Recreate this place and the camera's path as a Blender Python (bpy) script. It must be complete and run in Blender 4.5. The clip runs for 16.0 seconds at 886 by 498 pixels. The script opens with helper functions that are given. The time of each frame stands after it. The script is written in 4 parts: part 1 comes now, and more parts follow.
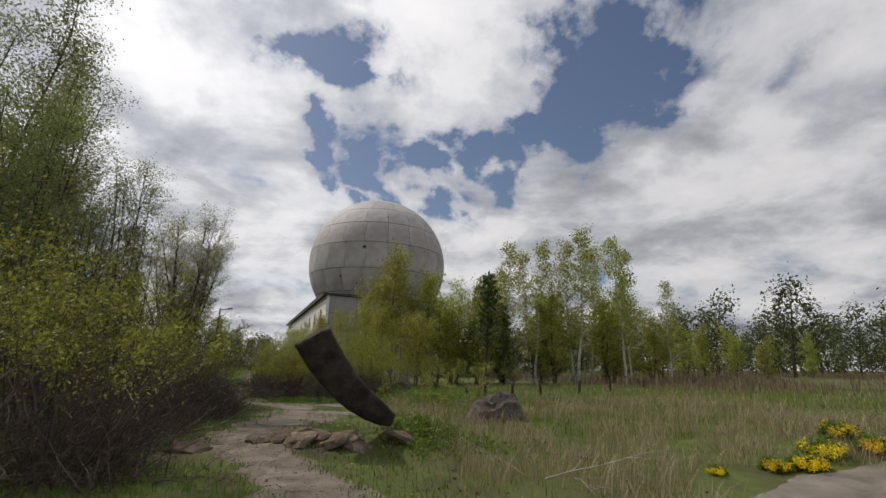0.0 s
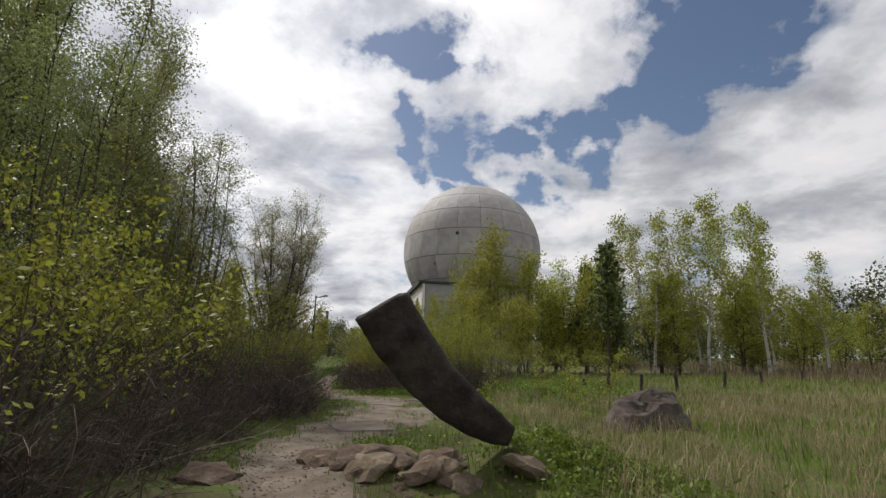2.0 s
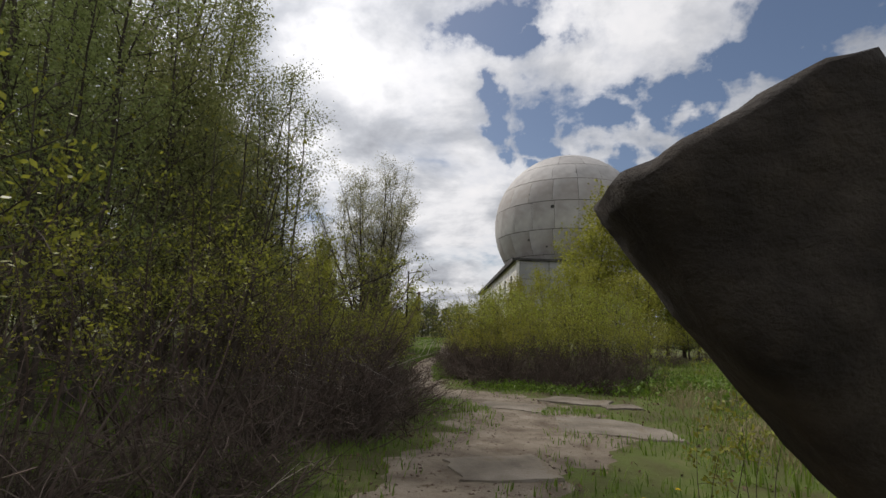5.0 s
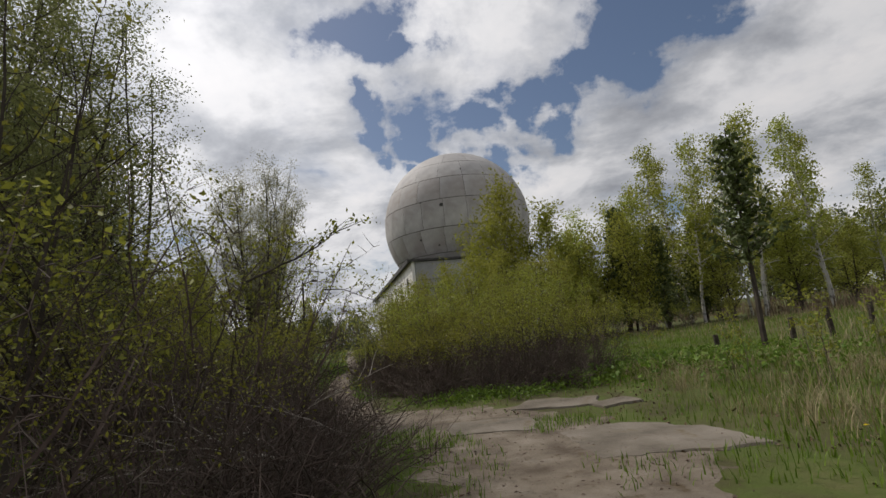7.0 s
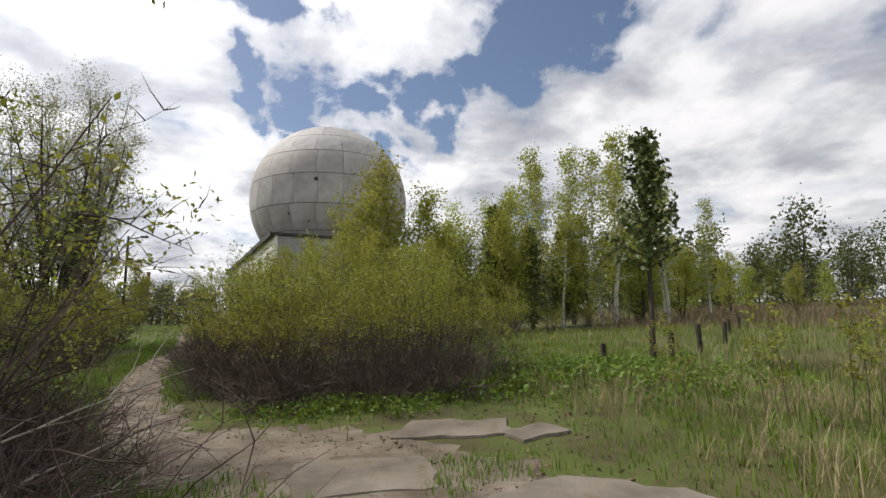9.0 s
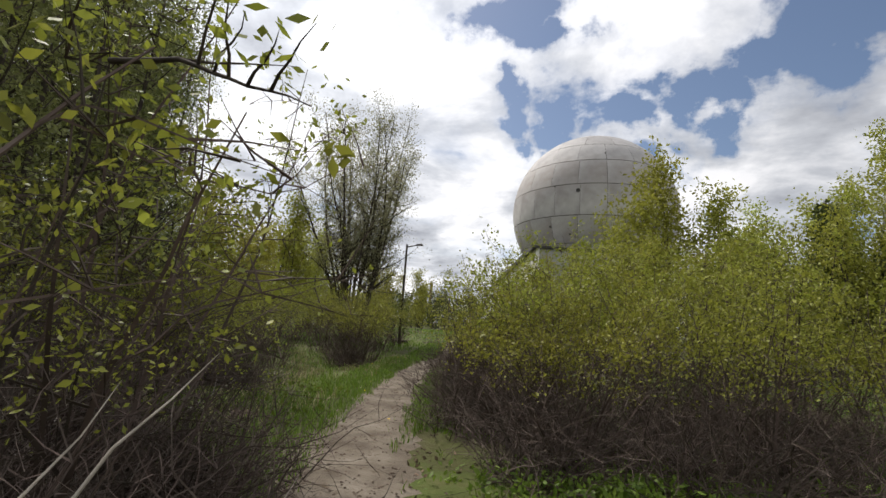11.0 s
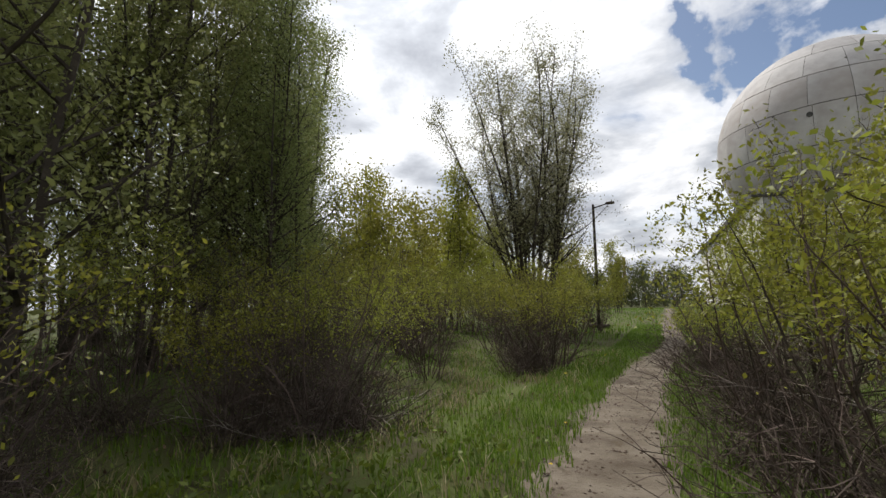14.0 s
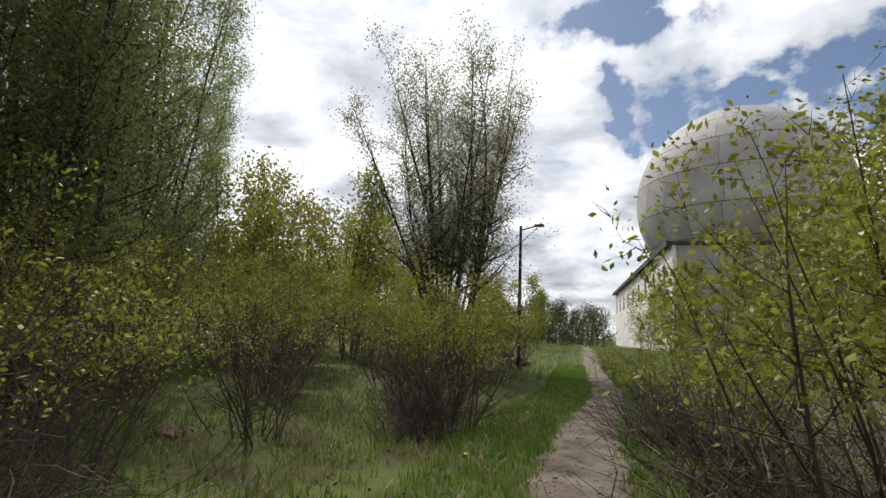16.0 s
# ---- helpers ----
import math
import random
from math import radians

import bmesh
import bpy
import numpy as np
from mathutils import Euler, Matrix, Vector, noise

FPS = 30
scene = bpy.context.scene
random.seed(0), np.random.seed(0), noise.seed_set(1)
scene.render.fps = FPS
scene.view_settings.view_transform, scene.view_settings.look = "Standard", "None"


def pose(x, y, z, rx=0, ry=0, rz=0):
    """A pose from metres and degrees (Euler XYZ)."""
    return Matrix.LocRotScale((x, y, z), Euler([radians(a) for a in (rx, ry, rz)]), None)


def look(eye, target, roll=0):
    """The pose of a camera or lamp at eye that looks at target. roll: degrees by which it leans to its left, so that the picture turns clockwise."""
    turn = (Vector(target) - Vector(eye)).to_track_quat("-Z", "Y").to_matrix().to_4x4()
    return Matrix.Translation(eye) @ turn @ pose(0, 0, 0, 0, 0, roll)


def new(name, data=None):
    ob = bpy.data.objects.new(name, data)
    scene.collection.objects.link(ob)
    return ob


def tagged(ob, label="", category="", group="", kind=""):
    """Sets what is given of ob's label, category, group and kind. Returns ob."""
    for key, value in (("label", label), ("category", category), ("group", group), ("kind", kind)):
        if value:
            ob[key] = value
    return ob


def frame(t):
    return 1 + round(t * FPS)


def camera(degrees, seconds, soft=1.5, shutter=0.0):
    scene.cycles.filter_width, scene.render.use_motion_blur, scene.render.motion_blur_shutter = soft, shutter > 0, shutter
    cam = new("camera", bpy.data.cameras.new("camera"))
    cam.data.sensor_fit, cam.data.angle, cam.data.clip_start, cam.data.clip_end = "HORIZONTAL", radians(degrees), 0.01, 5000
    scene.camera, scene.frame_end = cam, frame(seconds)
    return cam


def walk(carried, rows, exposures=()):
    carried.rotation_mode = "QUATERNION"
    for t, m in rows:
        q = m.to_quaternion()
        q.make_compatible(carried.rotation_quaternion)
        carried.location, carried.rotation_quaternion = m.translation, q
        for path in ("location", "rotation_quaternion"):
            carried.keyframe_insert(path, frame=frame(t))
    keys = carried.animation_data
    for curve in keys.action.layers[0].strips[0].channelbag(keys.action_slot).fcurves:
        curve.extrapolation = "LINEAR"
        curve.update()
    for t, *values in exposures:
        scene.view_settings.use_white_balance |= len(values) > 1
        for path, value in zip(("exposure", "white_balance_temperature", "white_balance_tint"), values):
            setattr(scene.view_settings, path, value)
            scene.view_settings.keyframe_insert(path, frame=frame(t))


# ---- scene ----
cam = camera(85.1, 16.0, soft=1.5)
PATH = [
    (0.0, (-0.000, -0.000, 1.562), (0.537, 2.860, 2.290), 1.78),
    (0.5, (0.045, 0.926, 1.553), (0.166, 3.857, 2.181), 4.28),
    (1.0, (0.103, 1.876, 1.546), (0.169, 4.828, 2.081), 1.82),
    (1.5, (0.142, 2.826, 1.541), (0.076, 5.777, 2.078), 3.59),
    (2.0, (0.130, 3.749, 1.541), (0.099, 6.680, 2.183), 1.77),
    (2.5, (0.061, 4.669, 1.543), (-0.087, 7.614, 2.094), 1.74),
    (3.0, (-0.059, 5.565, 1.530), (-0.201, 8.516, 2.049), 2.63),
    (3.5, (-0.262, 6.399, 1.522), (-0.609, 9.343, 1.987), 2.05),
    (4.0, (-0.517, 7.076, 1.496), (-0.937, 10.011, 1.956), 1.34),
    (4.5, (-0.836, 7.758, 1.513), (-1.343, 10.676, 1.991), 2.59),
    (5.0, (-1.192, 8.443, 1.527), (-1.763, 11.344, 2.035), 2.22),
    (5.5, (-1.555, 9.133, 1.528), (-2.133, 12.027, 2.067), 0.88),
    (6.0, (-1.901, 9.831, 1.516), (-2.391, 12.737, 2.075), -2.57),
    (6.5, (-2.207, 10.551, 1.495), (-2.479, 13.486, 2.052), -8.28),
    (7.0, (-2.453, 11.309, 1.497), (-2.336, 14.261, 2.021), -5.79),
    (7.5, (-2.551, 12.086, 1.540), (-2.033, 15.004, 2.005), -0.26),
    (8.0, (-2.460, 12.830, 1.561), (-1.562, 15.661, 1.984), -0.40),
    (8.5, (-2.412, 13.577, 1.545), (-1.404, 16.373, 1.951), -0.89),
    (9.0, (-2.398, 14.330, 1.533), (-1.494, 17.162, 1.940), -0.65),
    (9.5, (-2.411, 15.098, 1.529), (-1.775, 18.000, 1.947), -0.33),
    (10.0, (-2.442, 15.890, 1.530), (-2.195, 18.848, 1.964), 0.74),
    (10.5, (-2.484, 16.720, 1.535), (-2.689, 19.679, 1.983), 3.90),
    (11.0, (-2.529, 17.606, 1.540), (-3.187, 20.497, 1.996), 4.15),
    (11.5, (-2.659, 18.498, 1.548), (-3.832, 21.218, 2.022), 1.68),
    (12.0, (-2.901, 19.359, 1.554), (-4.189, 22.037, 1.969), 2.09),
    (12.5, (-3.232, 20.172, 1.553), (-4.773, 22.714, 1.963), -1.29),
    (13.0, (-3.564, 20.994, 1.553), (-5.150, 23.507, 1.967), -1.58),
    (13.5, (-3.902, 21.828, 1.546), (-5.550, 24.308, 1.908), -3.76),
    (14.0, (-4.265, 22.658, 1.510), (-5.948, 25.119, 1.846), -0.91),
    (14.5, (-4.626, 23.514, 1.470), (-6.246, 26.002, 1.904), -2.72),
    (15.0, (-4.946, 24.362, 1.459), (-6.562, 26.854, 1.882), -0.92),
    (15.5, (-5.183, 25.250, 1.482), (-6.679, 27.802, 1.982), -2.73),
    (16.0, (-5.417, 26.129, 1.485), (-6.702, 28.792, 1.993), 2.63),
]
walk(cam, [(t, look(eye, target, roll)) for t, eye, target, roll in PATH],
     exposures=[(0.0, -0.1, 6620, 13), (1.5, 0.1, 6620, 13), (4.0, 0.1, 6620, 13), (6.5, -0.2, 6620, 13), (7.0, -0.15, 6620, 13), (8.0, 0.15, 6620, 13), (10.5, 0.6, 6620, 13), (11.5, 0.2, 6560, 12), (13.0, 0.32, 6560, 12), (16.0, 0.36, 6500, 11)])

# ---- world, sun ----
SUN_AZ, SUN_EL = radians(-52), radians(50)      # compass angle from +y towards +x, height


def node(nt, kind, **sets):
    n = nt.nodes.new(kind)
    for k, val in sets.items():
        if k in n.inputs:
            n.inputs[k].default_value = val
    return n


def math_node(nt, op, a, b=None, c=None, clamp=False):
    n = nt.nodes.new("ShaderNodeMath")
    n.operation, n.use_clamp = op, clamp
    for i, x in enumerate((a, b, c)):
        if x is None:
            continue
        if isinstance(x, (int, float)):
            n.inputs[i].default_value = x
        else:
            nt.links.new(x, n.inputs[i])
    return n.outputs[0]


def ramp(nt, fac, stops):
    n = nt.nodes.new("ShaderNodeValToRGB")
    el = n.color_ramp.elements
    while len(el) < len(stops):
        el.new(0.5)
    for e, (p, c) in zip(el, stops):
        e.position, e.color = p, (*c, 1) if len(c) == 3 else c
    nt.links.new(fac, n.inputs[0])
    return n.outputs[0]


def mixc(nt, fac, a, b, mode="MIX"):
    n = nt.nodes.new("ShaderNodeMix")
    n.data_type, n.blend_type = "RGBA", mode
    for i, x in ((0, fac), (6, a), (7, b)):
        if isinstance(x, (int, float)):
            n.inputs[i].default_value = x
        elif isinstance(x, tuple):
            n.inputs[i].default_value = (*x, 1)
        else:
            nt.links.new(x, n.inputs[i])
    return n.outputs[2]


def build_world():
    w = bpy.data.worlds.new("world")
    scene.world = w
    w.use_nodes = True
    nt = w.node_tree
    nt.nodes.clear()
    out = nt.nodes.new("ShaderNodeOutputWorld")
    sky = nt.nodes.new("ShaderNodeTexSky")
    sky.sky_type, sky.sun_disc = "NISHITA", False
    sky.sun_elevation, sky.sun_rotation = SUN_EL, SUN_AZ
    bg = node(nt, "ShaderNodeBackground", Strength=0.075)
    nt.links.new(sky.outputs[0], bg.inputs[0])
    co = nt.nodes.new("ShaderNodeTexCoord")
    sep = nt.nodes.new("ShaderNodeSeparateXYZ")
    nt.links.new(co.outputs["Generated"], sep.inputs[0])
    x, y, z = sep.outputs
    up = math_node(nt, "ADD", math_node(nt, "MAXIMUM", z, 0.0), 0.22)
    comb = nt.nodes.new("ShaderNodeCombineXYZ")
    nt.links.new(math_node(nt, "DIVIDE", x, up), comb.inputs[0])
    nt.links.new(math_node(nt, "DIVIDE", y, up), comb.inputs[1])
    plane = comb.outputs[0]

    def fbm(scale, detail, rough, off, dist=0.0):
        mp = nt.nodes.new("ShaderNodeMapping")
        mp.inputs["Location"].default_value = off
        nt.links.new(plane, mp.inputs[0])
        n = node(nt, "ShaderNodeTexNoise", Scale=scale, Detail=detail, Roughness=rough, Distortion=dist)
        nt.links.new(mp.outputs[0], n.inputs["Vector"])
        return n.outputs["Fac"]
    big = fbm(1.5, 9, 0.56, (3.1, 1.7, 0.0), 0.25)
    # openings of blue between the cumulus banks, in the overhead plane
    gap = None
    warp = node(nt, "ShaderNodeTexNoise", Scale=3.4, Detail=7.0, Roughness=0.58)
    nt.links.new(co.outputs["Generated"], warp.inputs["Vector"])
    off = nt.nodes.new("ShaderNodeVectorMath")
    off.operation = "MULTIPLY_ADD"
    off.inputs[1].default_value, off.inputs[2].default_value = (0.70, 0.70, 0.70), (-0.35, -0.35, -0.35)
    nt.links.new(warp.outputs["Color"], off.inputs[0])
    bent = nt.nodes.new("ShaderNodeVectorMath")
    nt.links.new(co.outputs["Generated"], bent.inputs[0])
    nt.links.new(off.outputs[0], bent.inputs[1])
    unit = nt.nodes.new("ShaderNodeVectorMath")
    unit.operation = "NORMALIZE"
    nt.links.new(bent.outputs[0], unit.inputs[0])
    for dx, dy, dz, tight in SKY_GAPS:
        dot = nt.nodes.new("ShaderNodeVectorMath")
        dot.operation = "DOT_PRODUCT"
        dot.inputs[1].default_value = Vector((dx, dy, dz)).normalized()
        nt.links.new(unit.outputs[0], dot.inputs[0])
        g = math_node(nt, "EXPONENT", math_node(nt, "MULTIPLY", math_node(nt, "SUBTRACT", dot.outputs["Value"], 1.0), tight))
        gap = g if gap is None else math_node(nt, "MAXIMUM", gap, g)
    cover = math_node(nt, "SUBTRACT", math_node(nt, "ADD", big, 0.155), math_node(nt, "MULTIPLY", gap, 0.25))
    mask = ramp(nt, cover, [(0.47, (0, 0, 0)), (0.545, (0.75, 0.75, 0.75)), (0.64, (1, 1, 1))])
    shade = fbm(2.3, 6, 0.58, (7.4, -2.2, 0.0), 0.2)
    belly = fbm(0.85, 3, 0.5, (1.0, 4.2, 0.0))
    tone = math_node(nt, "ADD", math_node(nt, "MULTIPLY", shade, 0.7), math_node(nt, "MULTIPLY", belly, 0.45))
    col = ramp(nt, tone, [(0.40, (0.27, 0.29, 0.33)), (0.52, (0.50, 0.53, 0.57)), (0.62, (0.83, 0.85, 0.87)), (0.74, (0.96, 0.96, 0.96))])
    # clouds are brighter towards the sun behind them
    sd = nt.nodes.new("ShaderNodeVectorMath")
    sd.operation = "DOT_PRODUCT"
    sd.inputs[1].default_value = (math.sin(SUN_AZ) * math.cos(SUN_EL), math.cos(SUN_AZ) * math.cos(SUN_EL), math.sin(SUN_EL))
    nt.links.new(co.outputs["Generated"], sd.inputs[0])
    near_sun = math_node(nt, "EXPONENT", math_node(nt, "MULTIPLY", math_node(nt, "SUBTRACT", sd.outputs["Value"], 1.0), 3.2))
    cl = nt.nodes.new("ShaderNodeBackground")
    nt.links.new(math_node(nt, "MULTIPLY_ADD", near_sun, 0.75, 0.74), cl.inputs["Strength"])
    nt.links.new(col, cl.inputs[0])
    mx = nt.nodes.new("ShaderNodeMixShader")
    nt.links.new(mask, mx.inputs[0])
    nt.links.new(bg.outputs[0], mx.inputs[1])
    nt.links.new(cl.outputs[0], mx.inputs[2])
    nt.links.new(mx.outputs[0], out.inputs[0])


SKY_GAPS = [(-0.12, 0.80, 0.59, 233), (-0.03, 0.84, 0.54, 333), (0.34, 0.80, 0.49, 183), (0.42, 0.74, 0.53, 183), (0.48, 0.69, 0.53, 233), (0.23, 0.86, 0.46, 388), (0.10, 0.92, 0.38, 500), (0.21, 0.93, 0.29, 500), (-0.03, 0.93, 0.37, 833), (0.25, 0.87, 0.42, 500), (0.40, 0.77, 0.51, 277)]
build_world()
sun_data = bpy.data.lights.new("sun", "SUN")
sun_data.energy, sun_data.angle, sun_data.color = 2.8, radians(1.2), (1.0, 0.955, 0.88)
sun = new("sun", sun_data)
sun_from = Vector((math.sin(SUN_AZ) * math.cos(SUN_EL), math.cos(SUN_AZ) * math.cos(SUN_EL), math.sin(SUN_EL)))
sun.matrix_world = look(sun_from * 50, (0, 0, 0))


# ---- materials ----
def material(name, stops, scale=4.0, detail=6, rough=0.85, bump=0.3, bump_scale=None, spread=0.0, second=None, island=0.0, metal=0.0):
    """Colour ramp over noise at object scale, optional second tint at a larger scale, tone varied per object or island."""
    m = bpy.data.materials.new(name)
    m.use_nodes = True
    nt = m.node_tree
    b = nt.nodes["Principled BSDF"]
    b.inputs["Roughness"].default_value, b.inputs["Metallic"].default_value = rough, metal
    b.inputs["Specular IOR Level"].default_value = 0.25
    co = nt.nodes.new("ShaderNodeTexCoord")
    n = node(nt, "ShaderNodeTexNoise", Scale=scale, Detail=detail, Roughness=0.62)
    nt.links.new(co.outputs["Object"], n.inputs["Vector"])
    c = ramp(nt, n.outputs["Fac"], stops)
    if second:
        n2 = node(nt, "ShaderNodeTexNoise", Scale=second[0], Detail=4.0, Roughness=0.6)
        nt.links.new(co.outputs["Object"], n2.inputs["Vector"])
        f = ramp(nt, n2.outputs["Fac"], [(second[1], (0, 0, 0)), (second[2], (1, 1, 1))])
        c = mixc(nt, f, c, second[3])
    if spread:
        oi = nt.nodes.new("ShaderNodeObjectInfo")
        hs = nt.nodes.new("ShaderNodeHueSaturation")
        nt.links.new(math_node(nt, "MULTIPLY_ADD", oi.outputs["Random"], spread, 1 - spread / 2), hs.inputs["Value"])
        nt.links.new(math_node(nt, "MULTIPLY_ADD", oi.outputs["Random"], spread * 0.06, 0.5 - spread * 0.03), hs.inputs["Hue"])
        nt.links.new(c, hs.inputs["Color"])
        c = hs.outputs[0]
    if island:
        ge = nt.nodes.new("ShaderNodeNewGeometry")
        hs = nt.nodes.new("ShaderNodeHueSaturation")
        nt.links.new(math_node(nt, "MULTIPLY_ADD", ge.outputs["Random Per Island"], island, 1 - island / 2), hs.inputs["Value"])
        nt.links.new(math_node(nt, "MULTIPLY_ADD", ge.outputs["Random Per Island"], -island * 0.05, 0.5 + island * 0.025), hs.inputs["Hue"])
        nt.links.new(c, hs.inputs["Color"])
        c = hs.outputs[0]
    nt.links.new(c, b.inputs["Base Color"])
    if bump:
        n3 = node(nt, "ShaderNodeTexNoise", Scale=bump_scale or scale * 3, Detail=8.0, Roughness=0.65)
        nt.links.new(co.outputs["Object"], n3.inputs["Vector"])
        bp = node(nt, "ShaderNodeBump", Strength=bump, Distance=0.05)
        nt.links.new(n3.outputs["Fac"], bp.inputs["Height"])
        nt.links.new(bp.outputs[0], b.inputs["Normal"])
    return m


def leaf_material(name, dark, light, through_light=0.35, spread=0.35):
    m = bpy.data.materials.new(name)
    m.use_nodes = True
    nt = m.node_tree
    b = nt.nodes["Principled BSDF"]
    b.inputs["Roughness"].default_value = 0.55
    b.inputs["Specular IOR Level"].default_value = 0.3
    ge, oi = nt.nodes.new("ShaderNodeNewGeometry"), nt.nodes.new("ShaderNodeObjectInfo")
    c = mixc(nt, ge.outputs["Random Per Island"], dark, light)
    hs = nt.nodes.new("ShaderNodeHueSaturation")
    nt.links.new(math_node(nt, "MULTIPLY_ADD", oi.outputs["Random"], spread, 1 - spread / 2), hs.inputs["Value"])
    nt.links.new(math_node(nt, "MULTIPLY_ADD", oi.outputs["Random"], 0.03, 0.485), hs.inputs["Hue"])
    nt.links.new(c, hs.inputs["Color"])
    nt.links.new(hs.outputs[0], b.inputs["Base Color"])
    tr = nt.nodes.new("ShaderNodeBsdfTranslucent")
    nt.links.new(hs.outputs[0], tr.inputs[0])
    mx = nt.nodes.new("ShaderNodeMixShader")
    mx.inputs[0].default_value = through_light
    nt.links.new(b.outputs[0], mx.inputs[1])
    nt.links.new(tr.outputs[0], mx.inputs[2])
    nt.links.new(mx.outputs[0], nt.nodes["Material Output"].inputs[0])
    return m


M_GROUND = material("soil_and_turf", [(0.30, (0.050, 0.038, 0.024)), (0.44, (0.068, 0.070, 0.022)), (0.56, (0.072, 0.10, 0.018)), (0.74, (0.13, 0.115, 0.05))],
                    scale=0.9, detail=9, rough=0.95, bump=0.8, bump_scale=9, second=(0.16, 0.48, 0.66, (0.085, 0.085, 0.03)))
M_DIRT = material("packed_dirt", [(0.30, (0.085, 0.066, 0.047)), (0.5, (0.158, 0.130, 0.098)), (0.72, (0.245, 0.212, 0.168))], scale=1.7, detail=10, rough=0.95, bump=0.7, bump_scale=16,
                  second=(5.0, 0.60, 0.72, (0.10, 0.075, 0.045)))
M_SLAB = material("weathered_concrete", [(0.28, (0.08, 0.067, 0.05)), (0.5, (0.165, 0.142, 0.112)), (0.75, (0.27, 0.24, 0.20))], scale=1.3, detail=10, rough=0.9, bump=0.5, bump_scale=22,
                  second=(2.6, 0.60, 0.74, (0.13, 0.10, 0.06)))
M_TUSK = material("sooty_concrete", [(0.30, (0.016, 0.0135, 0.012)), (0.52, (0.045, 0.038, 0.033)), (0.72, (0.085, 0.072, 0.062))], scale=3.2, detail=10, rough=0.92, bump=0.9, bump_scale=11,
                  second=(7.0, 0.56, 0.75, (0.060, 0.048, 0.038)))
M_RUBBLE = material("broken_concrete", [(0.3, (0.06, 0.042, 0.03)), (0.52, (0.15, 0.112, 0.08)), (0.75, (0.30, 0.245, 0.185))], scale=4, detail=9, rough=0.95, bump=0.9, bump_scale=14, spread=0.5)
M_RING = material("grey_brown_concrete", [(0.3, (0.045, 0.034, 0.03)), (0.52, (0.10, 0.082, 0.07)), (0.75, (0.20, 0.175, 0.155))], scale=3, detail=9, rough=0.95, bump=0.8, bump_scale=14)
M_WOODPOST = material("old_post_wood", [(0.3, (0.025, 0.02, 0.016)), (0.7, (0.09, 0.075, 0.06))], scale=6, rough=0.95, bump=0.8)
M_BARK = material("dark_bark", [(0.3, (0.030, 0.024, 0.020)), (0.55, (0.075, 0.062, 0.050)), (0.75, (0.14, 0.12, 0.10))], scale=3, rough=0.95, bump=0.5, spread=0.3)
M_TWIG = material("brown_twigs", [(0.3, (0.055, 0.041, 0.033)), (0.55, (0.105, 0.080, 0.065)), (0.75, (0.22, 0.18, 0.15))], scale=2.5, rough=0.9, bump=0, island=0.7)
M_DRY = material("bleached_dead_branch", [(0.3, (0.22, 0.19, 0.16)), (0.7, (0.42, 0.38, 0.33))], scale=5, rough=0.9, bump=0.3, spread=0.5)
M_BIRCH = material("birch_bark", [(0.36, (0.06, 0.055, 0.05)), (0.46, (0.45, 0.43, 0.40)), (0.7, (0.62, 0.60, 0.56))], scale=2.2, rough=0.8, bump=0.2)
M_LEAF_BUSH = leaf_material("bush_leaf", (0.140, 0.150, 0.022), (0.335, 0.352, 0.052), 0.40)
M_LEAF_YELLOW = leaf_material("young_willow_leaf", (0.195, 0.20, 0.030), (0.37, 0.378, 0.062), 0.45)
M_LEAF_TREE = leaf_material("spring_tree_leaf", (0.20, 0.22, 0.035), (0.42, 0.45, 0.085), 0.48)
M_LEAF_GROVE = leaf_material("poplar_leaf", (0.14, 0.165, 0.05), (0.30, 0.335, 0.12), 0.42)
M_LEAF_PALE = leaf_material("pale_catkin_leaf", (0.24, 0.245, 0.12), (0.46, 0.47, 0.27), 0.38)
M_NEEDLE = leaf_material("pine_needle", (0.06, 0.08, 0.022), (0.13, 0.16, 0.05), 0.15)
M_FARLEAF = leaf_material("far_wood_leaf", (0.05, 0.062, 0.02), (0.115, 0.135, 0.036), 0.25, 0.6)
M_GRASS = leaf_material("green_grass", (0.075, 0.135, 0.012), (0.17, 0.25, 0.026), 0.3)
M_STRAW = leaf_material("dry_grass", (0.20, 0.17, 0.085), (0.42, 0.36, 0.20), 0.25)
M_WEED = leaf_material("ground_elder_leaf", (0.075, 0.125, 0.014), (0.18, 0.25, 0.034), 0.32)
M_REED = leaf_material("brown_reed", (0.13, 0.095, 0.06), (0.25, 0.19, 0.12), 0.2)
M_YELLOW = leaf_material("yellow_petal", (0.70, 0.50, 0.01), (0.85, 0.66, 0.02), 0.3, 0.1)
M_LITTER = material("dead_leaf_litter", [(0.3, (0.09, 0.06, 0.04)), (0.7, (0.26, 0.19, 0.125))], scale=3, rough=0.95, bump=0, island=0.8)
M_PANEL = material("dome_panel_paint", [(0.28, (0.29, 0.275, 0.268)), (0.5, (0.42, 0.405, 0.398)), (0.75, (0.53, 0.515, 0.50))], scale=0.28, detail=10, rough=0.7, bump=0.15, bump_scale=2.5, spread=0.14,
                   second=(0.10, 0.48, 0.74, (0.31, 0.28, 0.26)))
M_SEAM = material("dark_joint", [(0.3, (0.04, 0.037, 0.035)), (0.7, (0.15, 0.135, 0.12))], scale=1, rough=0.9, bump=0)
